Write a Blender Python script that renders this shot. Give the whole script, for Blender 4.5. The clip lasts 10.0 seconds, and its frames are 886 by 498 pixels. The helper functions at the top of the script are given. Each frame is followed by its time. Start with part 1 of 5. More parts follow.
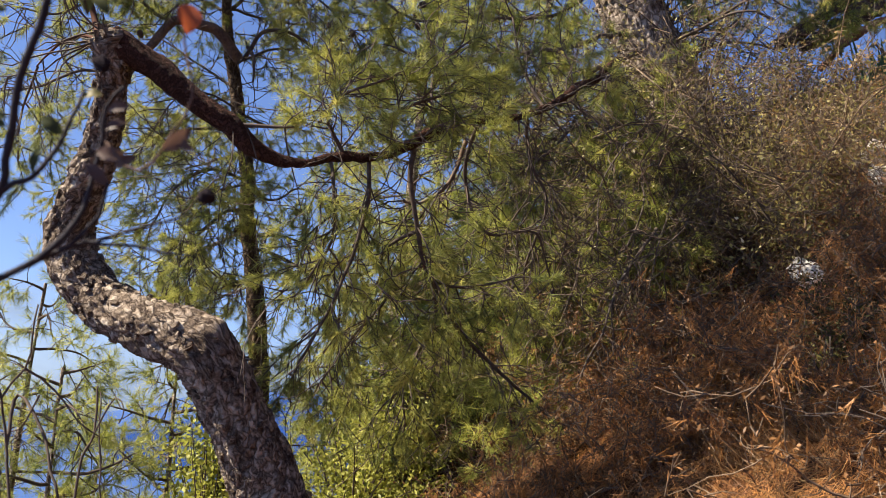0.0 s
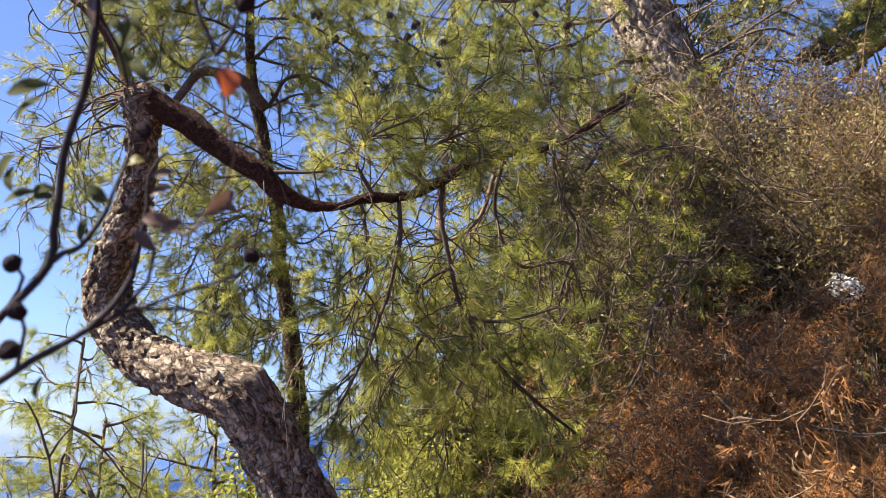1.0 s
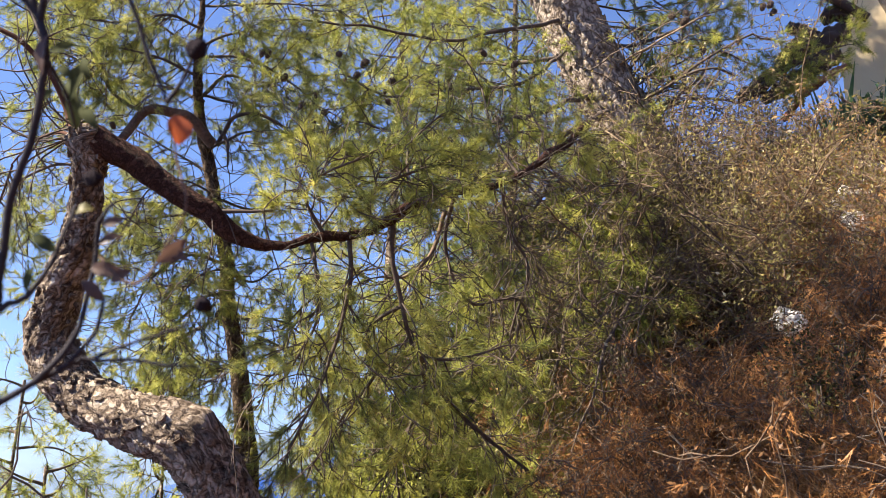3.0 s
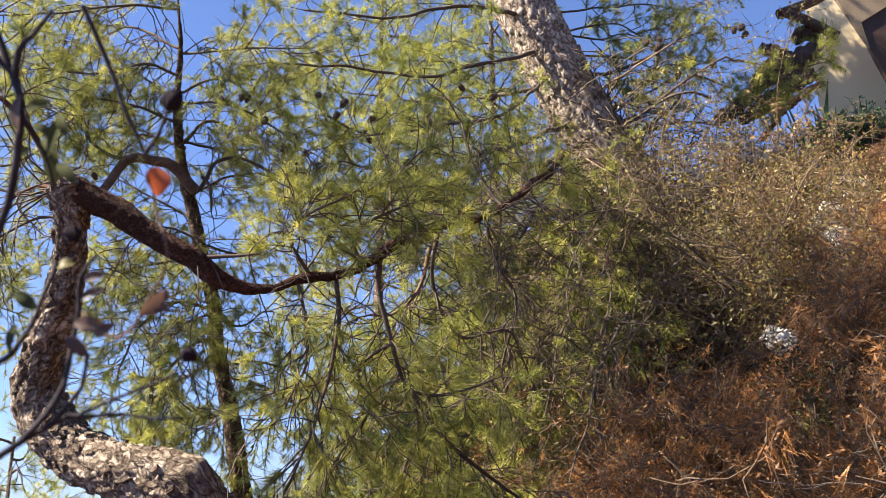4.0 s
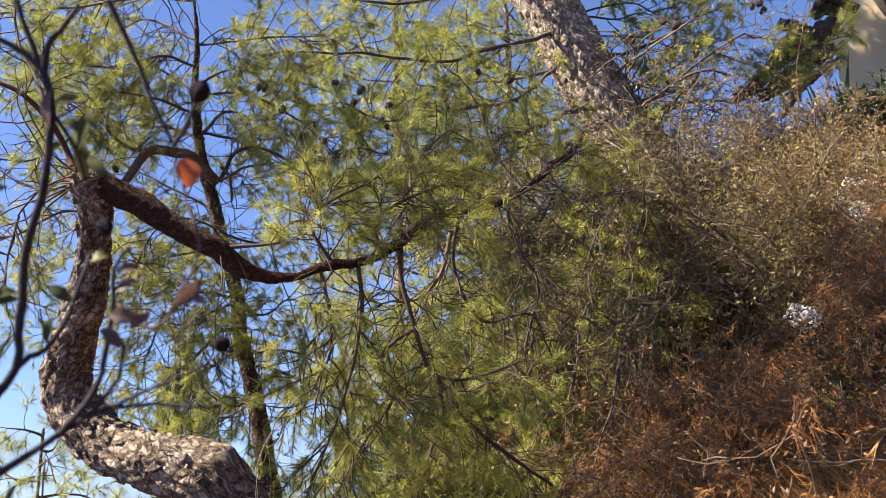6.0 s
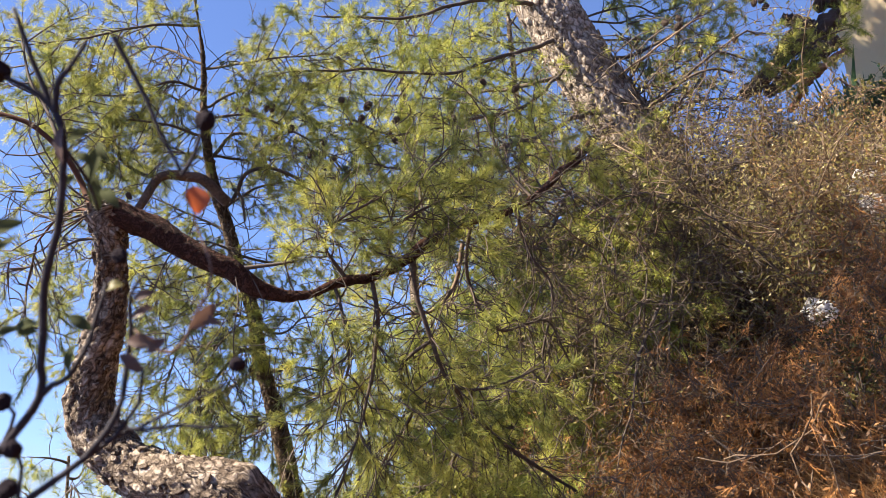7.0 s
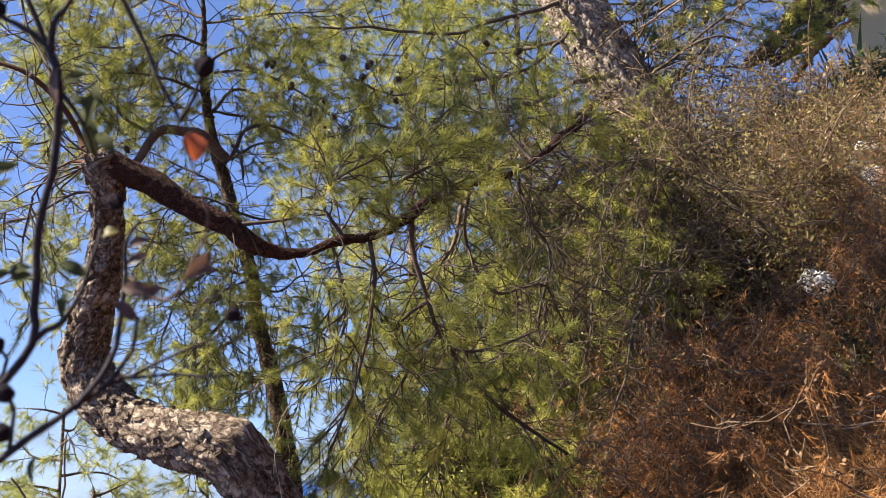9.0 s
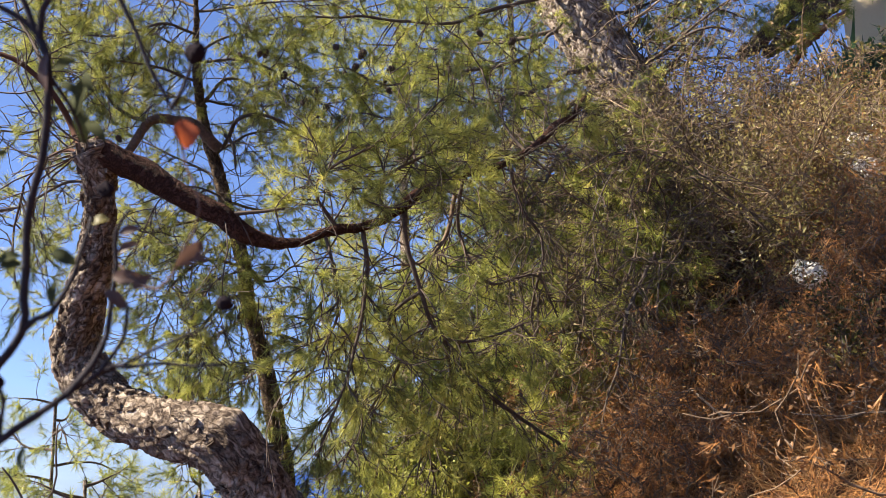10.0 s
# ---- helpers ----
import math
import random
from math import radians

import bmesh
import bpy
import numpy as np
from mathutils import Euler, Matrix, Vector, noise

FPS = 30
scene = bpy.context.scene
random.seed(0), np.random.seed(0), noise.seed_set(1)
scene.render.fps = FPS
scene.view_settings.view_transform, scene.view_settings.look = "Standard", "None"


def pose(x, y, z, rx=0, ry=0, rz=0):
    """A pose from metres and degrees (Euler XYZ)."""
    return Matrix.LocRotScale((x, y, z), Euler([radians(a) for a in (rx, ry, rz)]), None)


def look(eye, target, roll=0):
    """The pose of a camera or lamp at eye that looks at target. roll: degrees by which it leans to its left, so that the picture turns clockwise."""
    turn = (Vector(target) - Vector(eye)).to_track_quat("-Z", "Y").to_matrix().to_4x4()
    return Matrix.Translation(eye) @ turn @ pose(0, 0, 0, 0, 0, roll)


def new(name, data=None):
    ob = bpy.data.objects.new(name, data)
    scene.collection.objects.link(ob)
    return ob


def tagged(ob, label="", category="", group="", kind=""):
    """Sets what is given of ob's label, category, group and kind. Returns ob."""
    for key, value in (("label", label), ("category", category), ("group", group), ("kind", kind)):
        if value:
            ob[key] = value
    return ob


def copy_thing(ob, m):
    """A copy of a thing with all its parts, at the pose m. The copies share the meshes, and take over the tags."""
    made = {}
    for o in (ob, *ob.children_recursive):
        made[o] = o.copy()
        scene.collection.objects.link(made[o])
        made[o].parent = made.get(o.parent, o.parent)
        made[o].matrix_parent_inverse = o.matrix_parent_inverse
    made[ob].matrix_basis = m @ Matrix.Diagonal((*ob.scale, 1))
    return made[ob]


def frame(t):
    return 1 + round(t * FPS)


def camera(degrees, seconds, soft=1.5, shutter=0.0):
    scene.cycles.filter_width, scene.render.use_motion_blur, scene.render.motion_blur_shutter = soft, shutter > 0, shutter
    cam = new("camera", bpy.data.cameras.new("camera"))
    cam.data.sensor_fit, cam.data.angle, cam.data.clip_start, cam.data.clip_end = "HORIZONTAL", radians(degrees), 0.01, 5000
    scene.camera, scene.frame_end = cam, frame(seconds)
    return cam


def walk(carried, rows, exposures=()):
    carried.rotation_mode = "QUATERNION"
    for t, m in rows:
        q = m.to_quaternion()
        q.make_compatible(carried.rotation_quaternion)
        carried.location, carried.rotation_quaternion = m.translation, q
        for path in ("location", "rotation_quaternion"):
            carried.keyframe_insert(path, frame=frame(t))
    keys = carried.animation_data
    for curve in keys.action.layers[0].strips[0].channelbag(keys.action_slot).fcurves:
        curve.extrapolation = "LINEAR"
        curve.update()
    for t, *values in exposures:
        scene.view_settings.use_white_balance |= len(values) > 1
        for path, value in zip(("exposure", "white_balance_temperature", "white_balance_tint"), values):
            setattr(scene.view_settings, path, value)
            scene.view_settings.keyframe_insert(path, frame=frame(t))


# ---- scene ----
PATH = [
    (0.0, 0.022, 0.009, 1.576, 103.87, -7.04, 0.35),
    (0.5, 0.008, -0.002, 1.591, 102.72, -5.53, 0.76),
    (1.0, 0.007, 0.008, 1.588, 105.63, -4.56, 2.90),
    (1.5, 0.011, -0.003, 1.583, 106.16, -4.03, 1.41),
    (2.0, -0.001, 0.009, 1.594, 106.71, -2.21, -0.34),
    (2.5, 0.008, 0.002, 1.591, 107.28, -2.64, -0.16),
    (2.7, 0.004, 0.007, 1.593, 107.38, -3.33, -0.01),
    (3.8, 0.001, -0.003, 1.602, 110.06, -1.62, 0.61),
    (4.0, 0.006, 0.003, 1.600, 110.09, -0.40, 0.22),
    (4.5, 0.009, -0.011, 1.591, 108.38, -1.25, 0.18),
    (5.0, -0.006, 0.001, 1.605, 110.41, -0.41, 0.49),
    (5.2, 0.004, 0.005, 1.593, 109.80, -0.79, 0.44),
    (6.3, -0.004, -0.001, 1.600, 109.17, 1.01, 2.00),
    (6.5, -0.000, 0.000, 1.600, 110.19, 2.82, 1.03),
    (7.0, 0.007, -0.020, 1.594, 109.87, 2.61, 3.48),
    (7.5, 0.001, -0.007, 1.583, 108.31, 1.52, 3.97),
    (8.0, 0.005, -0.008, 1.590, 107.94, 1.70, 3.41),
    (8.5, 0.004, -0.005, 1.591, 108.15, 1.65, 3.44),
    (9.0, 0.004, -0.007, 1.590, 107.60, 1.32, 2.89),
    (9.5, 0.004, -0.004, 1.590, 107.16, 1.34, 2.54),
    (10.0, 0.004, -0.003, 1.590, 107.01, 1.31, 2.44),
]
cam = camera(50.9, 10.0, soft=0.8)
cam.data.dof.use_dof, cam.data.dof.focus_distance, cam.data.dof.aperture_fstop = True, 4.2, 8.5
walk(cam, [(t, pose(x, y, z, rx, ry, rz)) for t, x, y, z, rx, ry, rz in PATH], exposures=((0.0, 1.56), (0.5, 2.04), (1.0, 1.98), (2.5, 2.06), (5.0, 2.05), (6.5, 1.92), (7.0, 2.08), (7.5, 1.86), (8.0, 1.86), (10.0, 1.83)))

# ---- light: clear afternoon sky, sun high on the seaward side ----
SUN_AZ, SUN_EL = radians(-104), radians(43)
world = bpy.data.worlds.new("sky")
scene.world = world
world.use_nodes = True
wn, wl = world.node_tree.nodes, world.node_tree.links
wn.clear()
sky = wn.new("ShaderNodeTexSky")
sky.sky_type, sky.sun_disc = "NISHITA", False
sky.sun_elevation, sky.sun_rotation = SUN_EL, SUN_AZ
sky.air_density, sky.dust_density, sky.ozone_density = 1.0, 0.0, 7.0
geo = wn.new("ShaderNodeTexCoord")
sep = wn.new("ShaderNodeSeparateXYZ")
cloud = wn.new("ShaderNodeTexNoise")
cloud.inputs["Scale"].default_value, cloud.inputs["Detail"].default_value = 5.0, 6.0
stretch = wn.new("ShaderNodeMapping")
stretch.inputs["Scale"].default_value = (1.0, 1.0, 3.5)
low = wn.new("ShaderNodeMapRange")
low.inputs["From Min"].default_value, low.inputs["From Max"].default_value = 0.02, 0.24
low.inputs["To Min"].default_value, low.inputs["To Max"].default_value = 0.42, -0.12
shape = wn.new("ShaderNodeMath")
shape.operation = "ADD"
ramp = wn.new("ShaderNodeMapRange")
ramp.inputs["From Min"].default_value, ramp.inputs["From Max"].default_value = 0.55, 0.85
mix = wn.new("ShaderNodeMix")
mix.data_type = "RGBA"
mix.inputs[7].default_value = (2.5, 3.2, 4.5, 1)
back = wn.new("ShaderNodeBackground")
back.inputs["Strength"].default_value = 0.057
wout = wn.new("ShaderNodeOutputWorld")
wl.new(geo.outputs["Generated"], sep.inputs[0])
wl.new(geo.outputs["Generated"], stretch.inputs[0])
wl.new(stretch.outputs[0], cloud.inputs["Vector"])
wl.new(sep.outputs["Z"], low.inputs["Value"])
wl.new(cloud.outputs["Fac"], shape.inputs[0])
wl.new(low.outputs[0], shape.inputs[1])
wl.new(shape.outputs[0], ramp.inputs["Value"])
wl.new(ramp.outputs[0], mix.inputs[0])
tint = wn.new("ShaderNodeMix")
tint.data_type, tint.blend_type = "RGBA", "MULTIPLY"
tint.inputs[0].default_value = 1.0
tint.inputs[7].default_value = (1.12, 0.97, 1.07, 1)
wl.new(sky.outputs[0], tint.inputs[6])
wl.new(tint.outputs[2], mix.inputs[6])
wl.new(mix.outputs[2], back.inputs["Color"])
wl.new(back.outputs[0], wout.inputs[0])
sun = new("sun", bpy.data.lights.new("sun", "SUN"))
sun.data.energy, sun.data.angle, sun.data.color = 5.0, radians(0.5), (1.0, 0.90, 0.74)
to_sun = Vector((math.sin(SUN_AZ) * math.cos(SUN_EL), math.cos(SUN_AZ) * math.cos(SUN_EL), math.sin(SUN_EL)))
sun.matrix_world = look(to_sun * 50, (0, 0, 0))


# ---- materials ----
def material(name, rough=0.8, spec=0.3):
    m = bpy.data.materials.new(name)
    m.use_nodes = True
    b = m.node_tree.nodes["Principled BSDF"]
    b.inputs["Roughness"].default_value = rough
    b.inputs["Specular IOR Level"].default_value = spec
    return m, m.node_tree.nodes, m.node_tree.links, b


def ramp_of(nodes, stops):
    r = nodes.new("ShaderNodeValToRGB")
    while len(r.color_ramp.elements) < len(stops):
        r.color_ramp.elements.new(0.5)
    for e, (p, c) in zip(r.color_ramp.elements, stops):
        e.position, e.color = p, (*c, 1)
    return r


def mottled(name, stops, scale=8.0, fine=60.0, bump=0.3, rough=0.85, spec=0.2, stretch_z=1.0, dist=0.01):
    """Two scales of noise through a colour ramp, with relief."""
    m, n, l, b = material(name, rough, spec)
    tc = n.new("ShaderNodeTexCoord")
    mp = n.new("ShaderNodeMapping")
    mp.inputs["Scale"].default_value = (1, 1, stretch_z)
    a, c = n.new("ShaderNodeTexNoise"), n.new("ShaderNodeTexNoise")
    a.inputs["Scale"].default_value, c.inputs["Scale"].default_value = scale, fine
    a.inputs["Detail"].default_value = c.inputs["Detail"].default_value = 5
    mx = n.new("ShaderNodeMath")
    mx.operation = "MULTIPLY_ADD"
    mx.inputs[1].default_value = 0.55
    half = n.new("ShaderNodeMath")
    half.operation = "MULTIPLY"
    half.inputs[1].default_value = 0.45
    r = ramp_of(n, stops)
    bp = n.new("ShaderNodeBump")
    bp.inputs["Strength"].default_value, bp.inputs["Distance"].default_value = bump, dist
    l.new(tc.outputs["Object"], mp.inputs[0])
    l.new(mp.outputs[0], a.inputs["Vector"])
    l.new(mp.outputs[0], c.inputs["Vector"])
    l.new(c.outputs["Fac"], half.inputs[0])
    l.new(a.outputs["Fac"], mx.inputs[0])
    l.new(half.outputs[0], mx.inputs[2])
    l.new(mx.outputs[0], r.inputs[0])
    l.new(r.outputs[0], b.inputs["Base Color"])
    l.new(mx.outputs[0], bp.inputs["Height"])
    l.new(bp.outputs[0], b.inputs["Normal"])
    return m


def bark_of(name, stops, plate=1.0):
    """Flaky plates along the stem: dark cracks, grey and ruddy faces, scaly relief."""
    m, n, l, b = material(name, 0.92, 0.12)
    at = n.new("ShaderNodeAttribute")
    at.attribute_name = "grain"
    wob = n.new("ShaderNodeTexNoise")
    wob.inputs["Scale"].default_value, wob.inputs["Detail"].default_value = 28 * plate, 5
    add = n.new("ShaderNodeVectorMath")
    add.operation = "MULTIPLY_ADD"
    add.inputs[1].default_value = (0.075, 0.06, 0.0)
    mp = n.new("ShaderNodeMapping")
    mp.inputs["Scale"].default_value = (44 * plate, 24 * plate, 1)
    v = n.new("ShaderNodeTexVoronoi")
    v.feature = "DISTANCE_TO_EDGE"
    v.inputs["Scale"].default_value = 1.0
    cell = n.new("ShaderNodeTexVoronoi")
    cell.inputs["Scale"].default_value = 1.0
    fine = n.new("ShaderNodeTexNoise")
    fine.inputs["Scale"].default_value, fine.inputs["Detail"].default_value, fine.inputs["Roughness"].default_value = 48 * plate, 8, 0.72
    broad = n.new("ShaderNodeTexNoise")
    broad.inputs["Scale"].default_value, broad.inputs["Detail"].default_value = 7, 3
    l.new(at.outputs["Vector"], wob.inputs["Vector"])
    l.new(wob.outputs["Color"], add.inputs[0])
    l.new(at.outputs["Vector"], add.inputs[2])
    l.new(add.outputs[0], mp.inputs[0])
    for x in (v, cell):
        l.new(mp.outputs[0], x.inputs["Vector"])
    for x in (fine, broad):
        l.new(at.outputs["Vector"], x.inputs["Vector"])
    edge = n.new("ShaderNodeMapRange")
    edge.inputs["From Max"].default_value = 0.3
    l.new(v.outputs["Distance"], edge.inputs["Value"])
    sepc = n.new("ShaderNodeSeparateColor")
    l.new(cell.outputs["Color"], sepc.inputs[0])
    tone = n.new("ShaderNodeMath")
    tone.operation = "MULTIPLY_ADD"
    tone.inputs[1].default_value = 0.2
    tone2 = n.new("ShaderNodeMath")
    tone2.operation = "MULTIPLY_ADD"
    tone2.inputs[1].default_value = 0.8
    tone3 = n.new("ShaderNodeMath")
    tone3.operation = "MULTIPLY"
    tone3.inputs[1].default_value = 0.3
    l.new(broad.outputs["Fac"], tone3.inputs[0])
    l.new(fine.outputs["Fac"], tone2.inputs[0])
    l.new(tone3.outputs[0], tone2.inputs[2])
    l.new(sepc.outputs[0], tone.inputs[0])
    l.new(tone2.outputs[0], tone.inputs[2])
    r = ramp_of(n, stops)
    l.new(tone.outputs[0], r.inputs[0])
    crack = ramp_of(n, [(0.0, (0.2, 0.165, 0.14)), (0.35, (0.64, 0.6, 0.56)), (0.8, (1, 1, 1))])
    l.new(edge.outputs[0], crack.inputs[0])
    dark = n.new("ShaderNodeMix")
    dark.data_type, dark.blend_type = "RGBA", "MULTIPLY"
    dark.inputs[0].default_value = 0.85
    l.new(r.outputs[0], dark.inputs[6])
    l.new(crack.outputs[0], dark.inputs[7])
    l.new(dark.outputs[2], b.inputs["Base Color"])
    hgt = n.new("ShaderNodeMath")
    hgt.operation = "MULTIPLY_ADD"
    hgt.inputs[1].default_value = 0.5
    hgt2 = n.new("ShaderNodeMath")
    hgt2.operation = "MULTIPLY_ADD"
    hgt2.inputs[1].default_value = 0.5
    l.new(sepc.outputs[1], hgt2.inputs[0])
    l.new(fine.outputs["Fac"], hgt2.inputs[2])
    l.new(edge.outputs[0], hgt.inputs[0])
    l.new(hgt2.outputs[0], hgt.inputs[2])
    bp = n.new("ShaderNodeBump")
    bp.inputs["Strength"].default_value, bp.inputs["Distance"].default_value = 1.0, 0.013
    l.new(hgt.outputs[0], bp.inputs["Height"])
    l.new(bp.outputs[0], b.inputs["Normal"])
    return m


def leafy(name, stops, through_light=0.4, rough=0.5, spec=0.3):
    """Thin leaves or needles: each one its own tint, light passing through."""
    m, n, l, b = material(name, rough, spec)
    g = n.new("ShaderNodeNewGeometry")
    r = ramp_of(n, stops)
    t = n.new("ShaderNodeBsdfTranslucent")
    mixs = n.new("ShaderNodeMixShader")
    mixs.inputs[0].default_value = through_light
    out = n["Material Output"]
    tc, ns, sm = n.new("ShaderNodeTexCoord"), n.new("ShaderNodeTexNoise"), n.new("ShaderNodeMath")
    ns.inputs["Scale"].default_value, ns.inputs["Detail"].default_value = 4.0, 3
    sm.operation, sm.inputs[1].default_value = "MULTIPLY_ADD", 0.42
    widen = n.new("ShaderNodeMapRange")
    widen.inputs["From Min"].default_value, widen.inputs["From Max"].default_value = 0.3, 0.7
    widen.inputs["To Max"].default_value = 0.58
    l.new(tc.outputs["Object"], ns.inputs["Vector"])
    l.new(ns.outputs["Fac"], widen.inputs["Value"])
    l.new(g.outputs["Random Per Island"], sm.inputs[0])
    l.new(widen.outputs[0], sm.inputs[2])
    l.new(sm.outputs[0], r.inputs[0])
    l.new(r.outputs[0], b.inputs["Base Color"])
    l.new(r.outputs[0], t.inputs["Color"])
    l.new(b.outputs[0], mixs.inputs[1])
    l.new(t.outputs[0], mixs.inputs[2])
    l.new(mixs.outputs[0], out.inputs["Surface"])
    return m


BARK = bark_of("pine_bark", [(0.38, (0.028, 0.02, 0.016)), (0.52, (0.10, 0.072, 0.054)), (0.64, (0.27, 0.21, 0.16)), (0.82, (0.56, 0.47, 0.37))], 1.0)
BARK_PALE = bark_of("pale_pine_bark", [(0.38, (0.035, 0.024, 0.018)), (0.48, (0.13, 0.095, 0.075)), (0.6, (0.36, 0.29, 0.235)), (0.85, (0.55, 0.47, 0.39))], 0.7)
BARK_DIM = bark_of("brown_pine_bark", [(0.36, (0.03, 0.02, 0.014)), (0.6, (0.10, 0.068, 0.045)), (0.85, (0.26, 0.185, 0.12))], 1.0)
BARK_RED = bark_of("ruddy_limb_bark", [(0.3, (0.042, 0.019, 0.013)), (0.6, (0.085, 0.038, 0.025)), (0.9, (0.135, 0.066, 0.043))], 1.6)
TWIG = mottled("twig_bark", [(0.3, (0.045, 0.033, 0.026)), (0.7, (0.13, 0.095, 0.07))], 20, 90)
TWIG_PALE = mottled("dead_twig_bark", [(0.32, (0.055, 0.034, 0.021)), (0.5, (0.18, 0.12, 0.075)), (0.62, (0.35, 0.26, 0.17)), (0.75, (0.58, 0.50, 0.39))], 6, 60)
LIMB = mottled("ruddy_branch_bark", [(0.3, (0.05, 0.03, 0.022)), (0.7, (0.19, 0.115, 0.08))], 14, 70, 0.6)
TWIG_BROWN = mottled("brown_twig_bark", [(0.34, (0.036, 0.023, 0.015)), (0.52, (0.13, 0.085, 0.053)), (0.72, (0.34, 0.24, 0.155))], 8, 70)
STEM_DARK = mottled("shrub_stem_bark", [(0.3, (0.016, 0.014, 0.018)), (0.7, (0.045, 0.036, 0.038))], 30, 140)
NEEDLE = leafy("pine_needles", [(0.0, (0.05, 0.065, 0.026)), (0.25, (0.15, 0.17, 0.042)), (0.55, (0.37, 0.37, 0.078)), (0.85, (0.58, 0.53, 0.13)), (1.0, (0.52, 0.36, 0.14))], 0.45)
NEEDLE_FAR = leafy("bright_pine_needles", [(0.0, (0.05, 0.07, 0.026)), (0.3, (0.155, 0.18, 0.044)), (0.6, (0.39, 0.395, 0.076)), (0.88, (0.60, 0.55, 0.13)), (1.0, (0.52, 0.38, 0.14))], 0.45)
NEEDLE_DRY = leafy("dry_needles", [(0.0, (0.05, 0.022, 0.010)), (0.35, (0.18, 0.072, 0.022)), (0.75, (0.46, 0.205, 0.056)), (1.0, (0.60, 0.40, 0.20))], 0.3)
NEEDLE_TAN = leafy("tan_dry_needles", [(0.0, (0.10, 0.07, 0.03)), (0.5, (0.26, 0.18, 0.08)), (1.0, (0.48, 0.40, 0.24))], 0.25)
LEAF_DRY = leafy("withered_shrub_leaves", [(0.0, (0.06, 0.036, 0.016)), (0.35, (0.20, 0.115, 0.04)), (0.7, (0.40, 0.25, 0.10)), (0.88, (0.60, 0.47, 0.29)), (1.0, (0.70, 0.62, 0.48))], 0.4)
LEAF_RUST = leafy("rusty_dry_leaves", [(0.0, (0.05, 0.026, 0.012)), (0.4, (0.17, 0.08, 0.028)), (0.8, (0.32, 0.155, 0.055)), (1.0, (0.40, 0.24, 0.11))], 0.3)
LEAF_OLIVE = leafy("olive_shrub_leaves", [(0.0, (0.06, 0.054, 0.018)), (0.45, (0.20, 0.17, 0.048)), (0.75, (0.38, 0.31, 0.10)), (1.0, (0.70, 0.62, 0.45))], 0.45)
LEAF_GREEN = leafy("bush_leaves", [(0.0, (0.12, 0.13, 0.025)), (0.5, (0.30, 0.30, 0.05)), (1.0, (0.50, 0.46, 0.10))], 0.45)
LEAF_DEEP = leafy("strap_leaves", [(0.0, (0.03, 0.07, 0.03)), (1.0, (0.08, 0.14, 0.05))], 0.25, 0.4)
LEAF_DULL = leafy("dull_shrub_leaves", [(0.0, (0.03, 0.04, 0.02)), (0.6, (0.07, 0.075, 0.03)), (1.0, (0.09, 0.05, 0.03))], 0.3, 0.85, 0.1)
LEAF_ORANGE = leafy("orange_leaf", [(0.0, (0.30, 0.065, 0.022)), (1.0, (0.40, 0.10, 0.035))], 0.45)
LEAF_TAN = leafy("tan_leaf", [(0.0, (0.07, 0.04, 0.03)), (1.0, (0.13, 0.075, 0.055))], 0.35)
STRAW = leafy("straw", [(0.0, (0.12, 0.06, 0.025)), (0.6, (0.30, 0.17, 0.07)), (1.0, (0.55, 0.40, 0.20))], 0.25)
CONE = mottled("cone_scales", [(0.3, (0.03, 0.02, 0.015)), (0.7, (0.10, 0.065, 0.045))], 30, 120)
POD = mottled("dark_seed_pod", [(0.3, (0.010, 0.008, 0.010)), (0.7, (0.03, 0.022, 0.025))], 60, 200, 0.3, 0.95, 0.05)
GROUND = mottled("needle_covered_soil", [(0.3, (0.018, 0.010, 0.006)), (0.5, (0.05, 0.024, 0.012)), (0.7, (0.11, 0.05, 0.022))], 3.0, 45, 0.8, 0.95, 0.1, 1.0, 0.03)
ROCK = mottled("pale_limestone", [(0.36, (0.10, 0.08, 0.06)), (0.46, (0.40, 0.35, 0.29)), (0.58, (0.66, 0.61, 0.53))], 26, 90, 0.7, 0.9, 0.2, 1.0, 0.02)
PLASTER = mottled("cream_plaster", [(0.3, (0.60, 0.45, 0.26)), (0.6, (0.68, 0.53, 0.32)), (0.8, (0.73, 0.59, 0.38))], 3, 120, 0.25, 0.9, 0.2, 1.0, 0.004)
TIMBER = mottled("dark_timber", [(0.3, (0.025, 0.014, 0.010)), (0.7, (0.075, 0.042, 0.028))], 6, 90, 0.4, 0.7, 0.3)
BOARD = mottled("weathered_board", [(0.3, (0.13, 0.095, 0.06)), (0.7, (0.25, 0.19, 0.125))], 5, 80, 0.4, 0.8, 0.2)
LOG_RED = mottled("reddish_log", [(0.3, (0.16, 0.06, 0.04)), (0.7, (0.33, 0.15, 0.10))], 8, 60, 0.6)
SEA = mottled("sea_water", [(0.3, (0.02, 0.06, 0.20)), (0.7, (0.03, 0.09, 0.27))], 0.02, 0.3, 0.15, 0.35, 0.3, 1.0, 0.3)
# Both hill colours hold the blue of distance haze, painted in as base colour.
HILL_NEAR = mottled("haze_blue_headland", [(0.3, (0.012, 0.034, 0.125)), (0.7, (0.018, 0.045, 0.155))], 0.003, 0.02, 0.2, 1.0, 0.0)
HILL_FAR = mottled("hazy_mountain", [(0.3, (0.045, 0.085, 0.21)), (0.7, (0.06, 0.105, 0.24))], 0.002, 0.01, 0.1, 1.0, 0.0)


